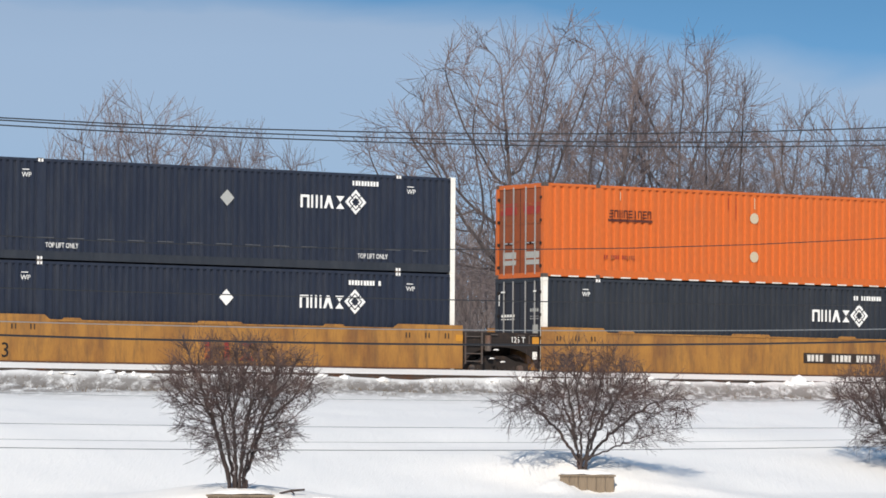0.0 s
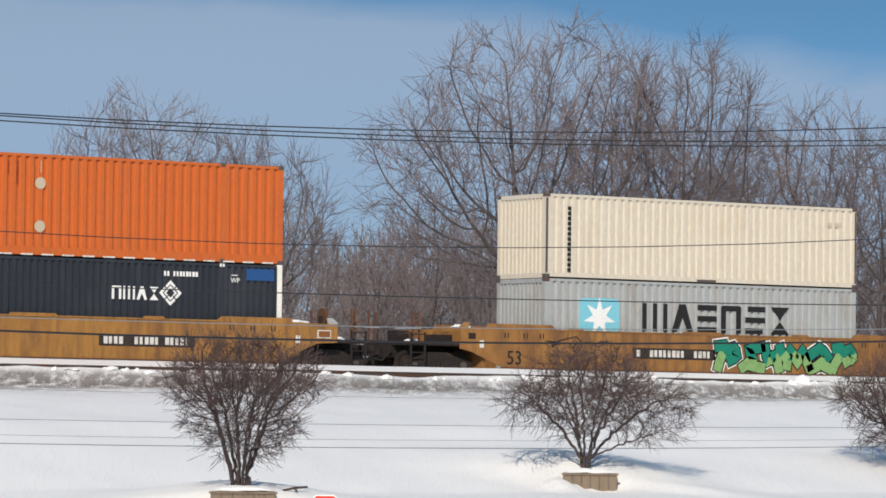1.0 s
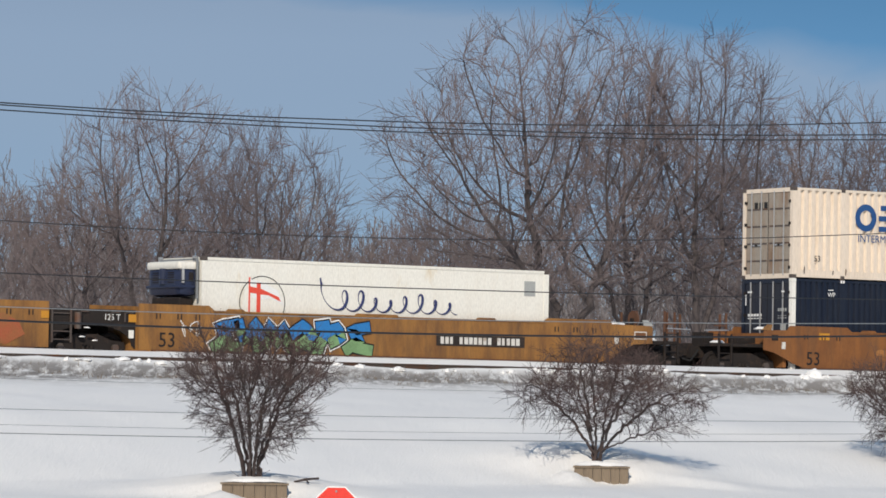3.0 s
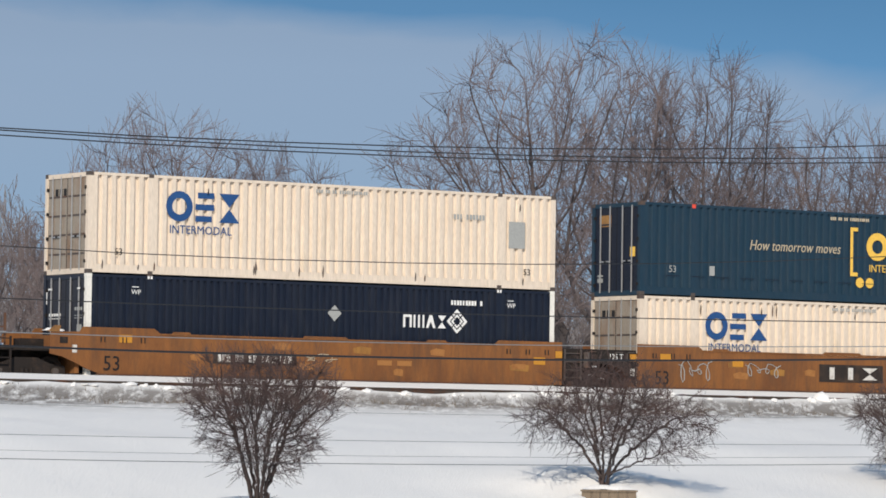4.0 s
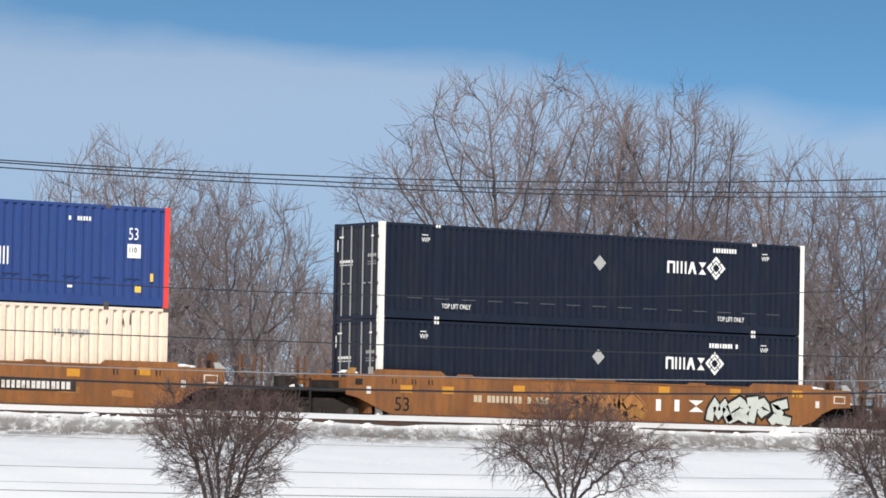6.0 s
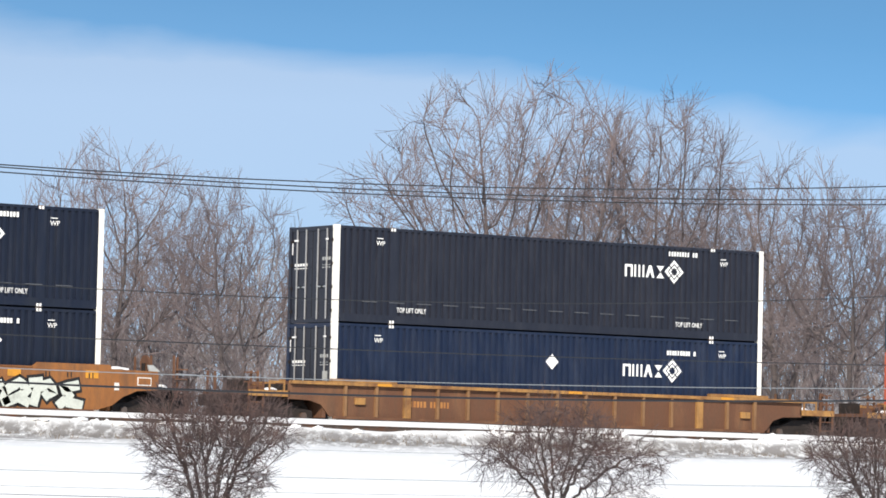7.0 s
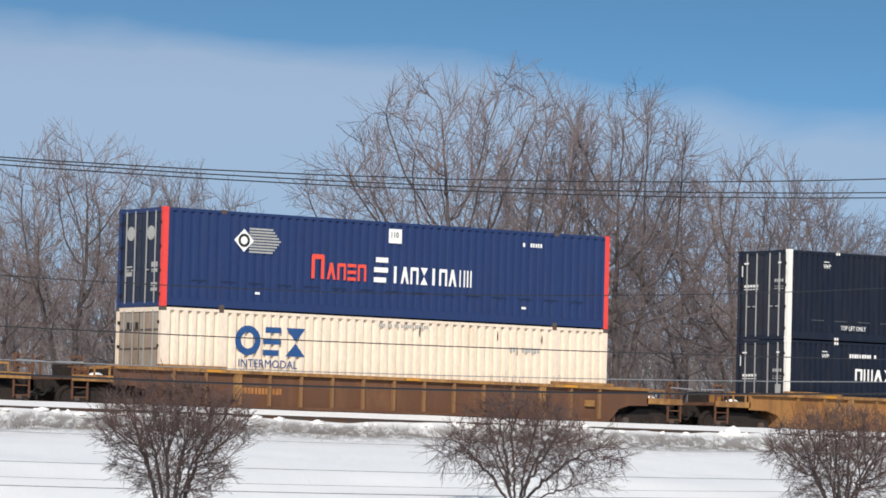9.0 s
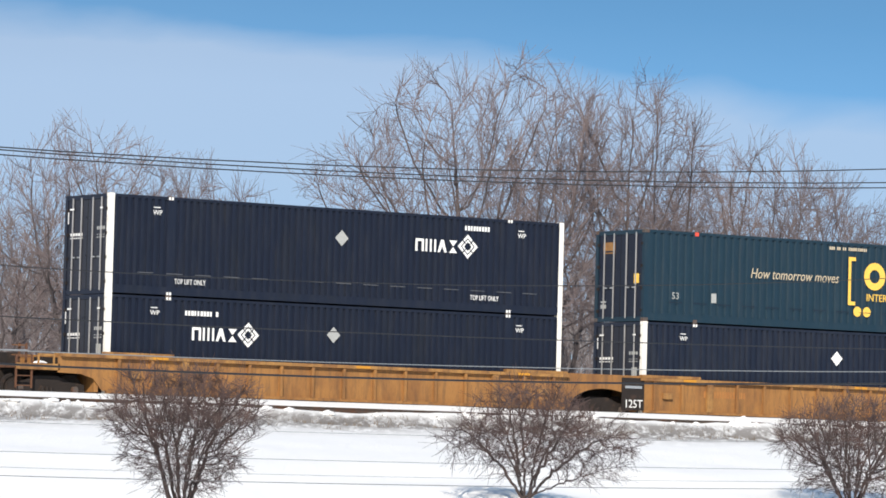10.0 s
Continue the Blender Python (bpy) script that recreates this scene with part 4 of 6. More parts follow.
def well_car(label, kind, paint, left, right):
    root = tagged(new("well_car"), label, "well car", "well cars of the train")
    lo = -8.25 if left == "art" else -9.9
    hi = 8.25 if right == "art" else 9.9
    bottom = 0.40
    if kind == "flat":
        pts = []
        if left == "art":
            pts += [(-8.25, bottom)]
        else:
            pts += [(-9.3, 1.50), (-9.3, 0.94), (-8.9, 0.86), (-8.5, 0.70), (-8.15, 0.54), (-7.7, bottom)]
        if right == "art":
            pts += [(8.25, bottom)]
        else:
            pts += [(7.9, bottom), (8.4, 0.55), (8.75, 0.80), (9.2, 0.98), (9.9, 1.02), (9.9, 1.50)]
        pts += [(hi - 0.05, 1.56)] if right != "art" else [(8.25, 1.70)]
        if right != "art":
            pts += [(8.35, 1.58), (8.30, 1.70)]
        pts += [(5.95, 1.70), (5.75, 1.56), (1.6, 1.54), (-1.6, 1.54), (-5.75, 1.58), (-5.95, 1.72), (-8.25, 1.72)]
        if left != "art":
            pts += [(-8.35, 1.58), (-9.25, 1.55)]
        for s in (-1, 1):
            y0, y1 = sorted((s * 1.48, s * 1.43))
            part("side_sill", plate(pts, y0, y1), paint, root)
            part("top_flange", boxes((-5.8, 5.8, *sorted((s * 1.50, s * 1.36)), 1.545, 1.585)), paint, root)
            part("bottom_flange", boxes((-7.8, 7.8, *sorted((s * 1.50, s * 1.40)), 0.37, 0.41)), M_RUSTY, root)
        for x in (-7.7, -7.0, -6.4, 6.2, 6.9, 7.6):
            pieces("tie_bracket", M_BOARD, root, "dark slot", (x, x + 0.035, -1.50, -1.483, 1.30, 1.45), (x + 0.12, x + 0.15, -1.50, -1.483, 1.30, 1.45))
        for i, (a, b) in enumerate(((-5.4, -4.7), (-1.0, 0.6), (3.3, 4.1))):
            part("hanger_plate", plate([(a, 1.56), (a + 0.1, 1.645), (b - 0.1, 1.645), (b, 1.56)], -1.475, -1.435), paint, root)
        lettering("size_stencil", "53", 0.60, M_INK, root, (-7.62, -1.488, 0.50), squeeze=0.98)
    else:
        for s in (-1, 1):
            y0, y1 = sorted((s * 1.40, s * 1.35))
            pts = []
            pts += [(-8.25, 0.44)] if left == "art" else [(-9.65, 1.375), (-9.65, 0.92), (-8.9, 0.90), (-8.5, 0.78), (-8.2, 0.44)]
            pts += [(8.25, 0.44)] if right == "art" else [(8.2, 0.44), (8.5, 0.78), (8.9, 0.90), (9.65, 0.92), (9.65, 1.375)]
            if right == "art":
                pts += [(8.25, 1.375)]
            if left == "art":
                pts += [(-8.25, 1.375)]
            part("side_sill", plate(pts, y0, y1), paint, root)
            part("top_chord", boxes((max(lo, -9.6), min(hi, 9.6), *sorted((s * 1.52, s * 1.34)), 1.375, 1.47)), M_CHORD, root, "worn yellow top rail")
            part("bottom_flange", boxes((-8.1, 8.1, *sorted((s * 1.48, s * 1.38)), 0.38, 0.46)), paint, root)
            for e in (-1, 1):
                part("top_step", boxes((e * 8.2 if e < 0 else 5.9, -5.9 if e < 0 else 8.2, *sorted((s * 1.50, s * 1.32)), 1.475, 1.56)), M_CHORD, root)
        n = 15
        for i in range(n):
            x = -7.7 + i * 15.4 / (n - 1)
            w = 0.12 if i in (2, 12) else 0.045
            # thin posts of the rusty cars get their lit look from the paint
            part("side_post", boxes((x - w, x + w, -1.50, -1.402, 0.46, 1.37)), M_CHORD if i in (2, 12) else (M_TANPOST if paint is M_RUSTY else paint), root)
        for x in (-7.35, 7.15):
            part("junction_box", soft_box(0.02, x, x + 0.36, -1.49, -1.402, 0.82, 1.02), M_CHORD, root)
        for x in (-6.6, 0.4, 6.3):
            part("reflector", boxes((x, x + 0.5, -1.53, -1.521, 1.385, 1.46)), M_YELLOW, root, "yellow reflector")
    part("well_floor", boxes((-8.2, 8.2, -1.34, 1.34, 0.16, 0.24)), M_BLACK, root)
    for x in (-6.0, -2.0, 2.0, 6.0):
        part("cross_bearer", boxes((x - 0.15, x + 0.15, -1.34, 1.34, 0.10, 0.16)), M_BLACK, root)
    if left == "coup":
        car_end(root, -1, kind, paint)
    else:
        part("bulkhead", boxes((-8.4, -8.28, -1.34, 1.34, 0.4, 1.5)), paint, root)
    if right == "coup":
        car_end(root, 1, kind, paint)
    else:
        part("bulkhead", boxes((8.16, 8.24, -1.34, 1.34, 0.4, 1.5)), paint, root)
        joint(root, kind, paint)
    return root


CARSIDE = -1.49


def number_plate(car, x0, x1, seed, dark=True, z=(0.83, 1.04)):
    if dark:
        part("number_panel", boxes((x0, x1, CARSIDE, CARSIDE + 0.006, z[0] - 0.06, z[1] + 0.06)), M_BOARD, car, "black number panel")
    small_bars("number_marking", dash_shape(x0 + 0.15, x1 - 0.15, z[0], z[1], 17, CARSIDE - 0.005, seed), M_WORNMARK if dark else M_FADED, car, "pale bars on the panel")


def reflectors(car, xs):
    for x, z in xs:
        part("reflector", boxes((x, x + 0.42, CARSIDE, CARSIDE + 0.006, z, z + 0.22)), M_YELLOW, car, "yellow reflector")


SPRAY_FORMS = (
    (((0.0, 1.0), (0.25, 0.30), (0.55, 0.75), (0.80, 0.0)), ((0.60, 1.0), (0.95, 0.55))),
    (((0.10, 0.0), (0.30, 0.70), (0.75, 0.95), (0.95, 0.55), (0.60, 0.35)), ((0.05, 0.95), (0.35, 1.0))),
    (((0.0, 0.10), (0.20, 0.95), (0.50, 0.20), (0.70, 0.90), (1.0, 0.05)),),
    (((0.95, 0.95), (0.30, 0.80), (0.65, 0.45), (0.15, 0.0)), ((0.55, 0.10), (1.0, 0.0))),
    (((0.0, 0.60), (0.40, 1.0), (0.85, 0.60), (0.40, 0.15), (0.10, 0.0)), ((0.65, 0.20), (0.95, 0.05))),
)


def band(points, wide):
    """Corners of a flat band of the given width along a line in x and z."""
    left, right = [], []
    n = len(points)
    for k in range(n):
        d = (points[min(k + 1, n - 1)] - points[max(k - 1, 0)]).normalized()
        e = Vector((-d.y, d.x)) * wide / 2
        p = points[k] + d * (wide * (-0.35 if k == 0 else 0.35 if k == n - 1 else 0))
        left.append(p + e)
        right.append(p - e)
    return left, right


def sprayed(car, x0, x1, colours, seed, outline=M_MARK, z0=0.42, z1=1.42, n=6, smear=None, contour=M_INK):
    """Sprayed wall painting: overlapping two-tone forms of thick strokes with a dark line and a pale rim."""
    rnd = random.Random(seed)
    step = (x1 - x0) / n
    for i in range(n):
        form = SPRAY_FORMS[(i * 2 + seed) % len(SPRAY_FORMS)]
        lean, drop = rnd.uniform(-0.10, 0.22), rnd.uniform(0.0, 0.06)
        thick = min(0.33, 0.36 * step)
        rims, lines, tops, lows = ([], []), ([], []), ([], []), ([], [])
        for q, path in enumerate(form):
            ways = []
            for a, b in zip(path, path[1:]):
                for f in (0.0, 0.34, 0.67):
                    ways.append((a[0] + (b[0] - a[0]) * f, a[1] + (b[1] - a[1]) * f))
            ways.append(path[-1])
            pts = [Vector((x0 + i * step + step * (0.02 + 0.98 * u) + lean * (v - 0.5) + rnd.uniform(-0.025, 0.025), z0 + 0.16 - drop + (z1 - z0 - 0.30) * v)) for u, v in ways]
            for store, extra, depth in ((rims, 0.17, 0.0), (lines, 0.09, -0.003)):
                le, ri = band(pts, thick + extra)
                for k in range(len(pts) - 1):
                    j = len(store[0])
                    store[0].extend((p.x, CARSIDE + depth, p.y) for p in (le[k], ri[k], ri[k + 1], le[k + 1]))
                    store[1].append((j, j + 1, j + 2, j + 3))
            le, ri = band(pts, thick)
            for k in range(len(pts) - 1):
                mid = (pts[k].y + pts[k + 1].y) / 2
                store = tops if mid > (z0 + z1) / 2 + rnd.uniform(-0.16, 0.16) else lows
                j = len(store[0])
                store[0].extend((p.x, CARSIDE - 0.006 - 0.002 * q, p.y) for p in (le[k], ri[k], ri[k + 1], le[k + 1]))
                store[1].append((j, j + 1, j + 2, j + 3))
        if smear:
            cx, cz = x0 + (i + 0.5) * step, z1 - 0.14
            part("sprayed_smear", plate([(cx + 0.38 * math.cos(t) * (1 + 0.3 * math.sin(3 * t + i)), cz + 0.13 * math.sin(t)) for t in [k * math.tau / 12 for k in range(12)]], CARSIDE + 0.002, CARSIDE + 0.005), smear, car, "reddish sprayed smear")
        if i % 2 == 0 or outline is not M_MARK:
            raw("sprayed_edge", *rims, outline, car, "pale sprayed outline")
        raw("sprayed_line", *lines, contour, car, "dark sprayed line")
        if tops[1]:
            raw("sprayed_shape", *tops, colours[0], car, "sprayed upper tone")
        if lows[1]:
            raw("sprayed_shape", *lows, colours[-1], car, "sprayed lower tone")


def scrawl(car, x0, x1, z0, z1, mat, seed, n=9):
    """A looping sprayed scribble."""
    rnd = random.Random(seed)
    w = Wood()
    pts = []
    mid, amp = (z0 + z1) / 2, (z1 - z0) / 2
    loops = max(2, n // 4)
    f = rnd.uniform(0, 6)
    for k in range(loops * 8 + 1):
        t = k / (loops * 8)
        a = t * loops * math.tau
        grow_z = amp * (0.55 + 0.45 * math.sin(t * 9 + f))
        pts.append(Vector((x0 + (x1 - x0) * t + 0.45 * (x1 - x0) / loops * math.sin(a), CARSIDE - 0.004, mid + grow_z * math.cos(a + 0.5 * math.sin(3 * t + f)) + 0.15 * amp * rnd.uniform(-1, 1))))
    w.tube(pts, [rnd.uniform(0.011, 0.019) for _ in pts], 4)
    raw("scrawl", w.v, w.f, mat, car, "thin sprayed scrawl")


TRAIN = []      # (thing, x at the start, z)


def put(thing, x, z=0.0):
    TRAIN.append((thing, x, z))
    thing.location = (x, TRACK_Y, z)
    return thing


def build_train():
    low, mid = 0.35, 3.25
    # first articulated car: two wells
    a = put(well_car("ochre smooth-sided well car with maroon trade panel", "flat", M_OCHRE, "art", "art"), 61.55)
    blocks(a, -0.9, 1.0, 0.52, 1.10, (1, 1, 1.1), CARSIDE, M_MAROON, "faded maroon shape", kinds=("bar", "bar", "hourglass"))
    b = put(well_car("ochre smooth-sided well car with black number panel", "flat", M_OCHRE, "art", "coup"), 80.95)
    number_plate(b, 1.9, 5.05, 1)
    put(dark_container("dark navy container with white corner posts in the well", 1, (2.6, 1.95), 0.1, tone="slate", lone_bright=True), 61.55, low)
    put(dark_container("dark navy container stacked upon another navy container", 0, (2.6, 2.0), 0.1, tone="slate"), 61.55, mid)
    w = dark_container("weathered slate container with blue patch, under an orange one", 1, (2.4, 1.95), tone="worn")
    part("repair_patch", boxes((6.85, 7.8, FRONT, FRONT + 0.004, 2.42, 2.76)), M_BLUEMARK, w, "blue repair patch")
    put(w, 80.95, low)
    o = container("bright orange ribbed container with dark mark, stacked on top", 16.15, 2.9, (M_ORANGE, M_ORANGE_DOOR, M_ORANGE))
    part("trade_mark", boxes((-5.65, -3.95, FRONT, FRONT + 0.004, 1.78, 1.86)), M_DARKMARK, o, "dark underline")
    blocks(o, -5.6, -4.0, 1.90, 2.14, (1,) * 9, FRONT, M_DARKMARK, "dark plain shape", kinds=("steps", "arch", "posts", "arch", "comb", "bar", "arch", "comb", "arch"))
    for z in (2.06, 0.84):
        part("round_mark", disc(0.05, z, 0.17, FRONT), M_FADED, o, "pale round mark")
    small_bars("notice_marking", dash_shape(-5.8, -4.6, 0.62, 0.74, 14, FRONT, 4), M_MAROON, o, "faint bars")
    for i in range(24):
        part("edge_strip", boxes((-7.8 + i * 0.66, -7.42 + i * 0.66, FRONT - 0.001, FRONT + 0.005, 0.025, 0.068)), M_WORNMARK, o, "white edge strip")
    for i, (x, h) in enumerate(((-5.2, 0.25), (-0.7, 0.7), (0.05, 0.35), (-1.0, 0.4))):
        part("rust_streak", boxes((x, x + 0.025, FRONT, FRONT + 0.004, 2.7 - h, 2.7)), M_MAROON if i % 2 else M_FADED, o, "vertical streak")
    for y in (-0.62, 0.62):
        pieces("door_mark", M_MAROON, o, "dark faded panel", (-8.05, -8.044, y - 0.45, y + 0.45, 1.95, 2.3))
        pieces("door_mark", M_DULLMARK, o, "", (-8.05, -8.044, y - 0.40, y + 0.30, 0.4, 0.8))
    put(o, 80.95, mid)

    # second articulated car: three wells
    m = put(well_car("ochre well car with emerald sprayed shapes on its side", "flat", M_OCHRE_DULL, "coup", "art"), 104.5)
    number_plate(m, -2.9, 0.3, 2)
    sprayed(m, 0.3, 5.9, [M_SPRAY[0], M_SPRAY[1]], 11, n=6)
    scrawl(m, -6.2, -3.8, 0.9, 1.4, M_INK, 5, 14)
    n_ = put(well_car("ochre well car with pale grey sprayed shapes on its side", "flat", M_OCHRE_DULL, "art", "art"), 123.8)
    sprayed(n_, 0.8, 6.3, [M_SPRAY[2], M_SAGE], 12, n=5, smear=M_SPRAY[5])
    part("sprayed_smear", plate([(6.3, 0.55), (6.9, 0.45), (7.5, 0.75), (7.3, 1.1), (6.8, 1.35), (6.4, 1.2)], CARSIDE, CARSIDE + 0.004), M_SMEAR, n_, "thin red sprayed cloud")
    scrawl(n_, -0.7, 0.7, 0.5, 1.35, M_INK, 8, 16)
    small_bars("serial_marking", dash_shape(-2.8, -1.6, 0.9, 0.98, 14, CARSIDE, 7), M_INK, n_, "small dark bars")
    o_ = put(well_car("ochre well car with blue and green sprayed shapes", "flat", M_OCHRE_DULL, "art", "coup"), 143.2)
    sprayed(o_, -5.9, -0.5, [M_SPRAY[3], M_SPRAY[4]], 13, n=6)
    scrawl(o_, -6.9, -6.2, 0.8, 1.3, M_MARK, 21, 12)
    number_plate(o_, 1.9, 5.1, 3)
    g = container("grey ribbed forty-foot container with light blue star badge", 12.19, 2.9, (M_GREY, M_GREY, M_GREY), doors="ribbed")
    star_panel(g, -4.8, -3.28, 1.25, 2.32, FRONT)
    blocks(g, -2.4, 3.42, 1.36, 2.22, (1.15, 1, 0.9, 0.95, 0.95, 1), FRONT, M_INK, "large plain black shape", kinds=("posts", "chevron", "comb", "arch", "steps", "hourglass"))
    put(g, 104.5, 0.28)
    k = container("cream ribbed forty-foot container with rusty corner posts", 12.19, 2.59, (M_CREAM, M_CREAM, M_CREAM), doors="ribbed")
    dotted_marks(k, -5.27, 0.2, 2.25, 13, FRONT)
    small_bars("serial_marking", dash_shape(4.9, 5.5, 1.95, 2.08, 6, FRONT, 4), M_FADED, k, "faint bars")
    part("rust_streak", boxes((-6.085, -6.0, FRONT, FRONT + 0.004, 0.15, 2.45)), M_CASTING, k, "rust along the corner post")
    part("rust_streak", boxes((6.02, 6.085, FRONT, FRONT + 0.004, 0.15, 2.45)), M_CASTING, k, "rust along the corner post")
    # Dark bar painted as the shade of a dent in the lower rail.
    part("scrape", boxes((-0.3, 0.45, FRONT, FRONT + 0.004, 0.02, 0.11)), M_CASTING, k, "dark mark painted as a dent's shade on the lower rail")
    put(k, 104.5, 3.18)
    r = container("white refrigerated container with light blue star badge", 12.19, 2.9, (M_REEFER, M_REEFER, M_REEFER), doors="flat", smooth=True)
    star_panel(r, -4.8, -3.2, 1.25, 2.35, -WIDE / 2 + 0.012)
    blocks(r, -2.35, 3.5, 1.52, 2.34, (1.15, 1, 0.9, 0.95, 0.95, 1), -WIDE / 2 + 0.012, M_INK, "large plain black shape", kinds=("posts", "chevron", "comb", "arch", "steps", "hourglass"))
    small_bars("trade_mark", dash_shape(-2.3, 3.3, 1.12, 1.28, 8, -WIDE / 2 + 0.012, 6), M_INK, r, "tops of black blocks")
    small_bars("notice_marking", dash_shape(2.4, 5.4, 2.38, 2.44, 24, -WIDE / 2 + 0.012, 8), M_DULLMARK, r, "small grey bars")
    rust = random.Random(19)
    for i in range(16):
        x, w, h = rust.uniform(-2.5, 5.6), rust.uniform(0.15, 0.7), rust.uniform(0.03, 0.14)
        part("rust_streak", plate([(x, 2.80), (x + w * 0.2, 2.80 - h), (x + w * 0.6, 2.80 - h * 0.5), (x + w, 2.80)], -WIDE / 2 + 0.013, -WIDE / 2 + 0.017), M_TANPATCH if i % 3 else M_FADED, r, "yellow-brown rust below the roof edge")
    part("rust_streak", boxes((2.2, 4.9, -WIDE / 2 + 0.012, -WIDE / 2 + 0.016, 2.36, 2.40)), M_CASTING, r, "thin brown scrape")
    small_bars("serial_marking", dash_shape(4.75, 5.15, 2.42, 2.56, 5, -WIDE / 2 + 0.012, 9), M_DULLMARK, r, "small grey bars")
    put(r, 123.8, 0.25)
    f = container("white refrigerated container with red flag badge and dark brush strokes", 12.19, 2.9, (M_REEFER, M_REEFER, M_REEFER), doors="flat", smooth=True)
    Y = -WIDE / 2 + 0.012
    part("emblem", ring(-4.05, 1.62, 0.78, 0.755, 40, Y), M_INK, f, "thin dark circle")
    part("emblem", plate([(-4.5, 2.3), (-4.15, 2.25), (-3.55, 2.0), (-3.3, 1.55), (-3.8, 1.75), (-4.15, 1.7), (-4.4, 1.75)], Y - 0.002, Y + 0.002), M_MARK, f, "white flag shape")
    part("emblem", plate([(-4.47, 2.08), (-4.1, 2.02), (-3.5, 1.80), (-3.42, 1.66), (-3.85, 1.84), (-4.15, 1.86), (-4.47, 1.90)], Y - 0.006, Y - 0.003), M_REDMARK, f, "red band on the flag")
    part("emblem", boxes((-4.52, -4.47, Y - 0.005, Y, 1.2, 2.35), (-4.25, -4.12, Y - 0.009, Y - 0.006, 1.2, 2.2)), M_REDMARK, f, "red flag shape")
    stroke = Wood()
    line = []
    loops = random.Random(3)
    tall = [loops.uniform(0.20, 0.34) for _ in range(11)]
    tall[2], tall[6] = 0.55, 0.46
    for i in range(161):
        t = i / 160
        turn = t * 9.0
        high = tall[int(turn)] + (tall[int(turn) + 1] - tall[int(turn)]) * (turn % 1.0)
        swash = max(0.0, 1 - turn / 1.2)
        line.append(Vector((-2.0 + 4.75 * t + (0.03 + 0.42 * high) * math.sin(turn * math.tau) - 0.55 * swash * math.sin(3.0 * swash), Y, 1.46 + 1.45 * high * (0.5 - 0.5 * math.cos(turn * math.tau)) + 0.95 * swash ** 2)))
    stroke.tube(line, [0.026 + 0.016 * math.sin(i * 0.35) for i in range(161)], 5)
    raw("brush_stroke", stroke.v, stroke.f, M_DARKBLUE, f, "dark blue flowing stroke")
    part("seal_mark", boxes((5.2, 5.6, Y, Y + 0.004, 2.1, 2.55)), M_DULLMARK, f)
    put(f, 143.2, 0.25)
    put(generator("teal clip-on generator on the end of a refrigerated container", M_GENSET, M_GENSET), 117.69, 1.62)
    put(generator("navy and white clip-on generator on a refrigerated container", M_GENNAVY, M_REEFER), 137.08, 1.62)

    # third articulated car: three wells
    e = put(well_car("orange-brown well car with faded number panel", "flat", M_BROWN, "coup", "art"), 166.75)
    number_plate(e, -4.0, -1.2, 5)
    scrawl(e, -1.0, 0.2, 0.8, 1.15, M_FADED, 9, 10)
    for x in (1.6, 2.3, 6.4):
        part("paint_patch", boxes((x, x + 0.5, CARSIDE, CARSIDE + 0.005, 0.85, 1.0)), M_TANPATCH, e, "patch of fresh paint")
    reflectors(e, ((-7.1, 1.3), (7.2, 1.0)))
    c = put(well_car("orange-brown well car with white-on-dark trade panel", "flat", M_BROWN, "art", "art"), 186.1)
    part("trade_panel", boxes((-1.15, 1.45, CARSIDE, CARSIDE + 0.006, 0.70, 1.26)), M_BOARD, c, "dark panel")
    blocks(c, -0.95, 1.25, 0.79, 1.17, (1, 1, 1.1), CARSIDE - 0.006, M_WORNMARK, "plain pale shape", kinds=("bar", "bar", "hourglass"))
    scrawl(c, -6.7, -5.4, 0.6, 1.3, M_DULLMARK, 31, 16)
    scrawl(c, -4.1, -2.7, 0.8, 1.25, M_DULLMARK, 32, 16)
    reflectors(c, ((-7.4, 1.22), (-4.6, 1.1), (6.9, 1.3)))
    p = put(well_car("orange-brown well car with white chalk scrawls and number panel", "flat", M_BROWN, "art", "coup"), 205.6)
    number_plate(p, 2.0, 5.0, 6)
    patches = random.Random(66)
    for car in (e, c, p):
        for _ in range(7):
            x, z, wide = patches.uniform(-5.6, 6.6), patches.uniform(0.55, 1.25), patches.uniform(0.25, 0.7)
            part("paint_patch", plate([(x, z), (x + wide, z - 0.03), (x + wide * 1.05, z + 0.16), (x + 0.4 * wide, z + 0.20), (x - 0.03, z + 0.14)], CARSIDE + 0.004, CARSIDE + 0.006), patches.choice((M_TANPATCH, M_TANPATCH, M_OCHRE)), car, "dull patch of newer paint")
    for x0, x1 in ((-6.3, -4.9), (-4.0, -1.6)):
        part("scrawl", boxes((x0, x0 + 0.03, CARSIDE, CARSIDE + 0.004, 0.55, 1.5), (x1, x1 + 0.03, CARSIDE, CARSIDE + 0.004, 0.6, 1.45), (x0, x1, CARSIDE, CARSIDE + 0.004, 0.55, 0.58)), M_FADED, p, "pale sprayed outline")
        part("scrawl", ring((x0 * 0.6 + x1 * 0.4), 1.18, 0.26, 0.21, 18, CARSIDE - 0.002), M_FADED, p, "pale sprayed ring")
        part("scrawl", disc((x0 * 0.6 + x1 * 0.4), 1.16, 0.11, CARSIDE - 0.002), M_FADED, p, "pale sprayed dot")
    scrawl(p, -1.3, -0.5, 0.95, 1.4, M_FADED, 41, 12)
    scrawl(p, -5.6, -3.6, 0.5, 0.8, M_FADED, 42, 18)
    reflectors(p, ((-7.6, 1.2), (-5.9, 0.95), (1.4, 1.15), (7.0, 1.3), (4.7, 1.2)))
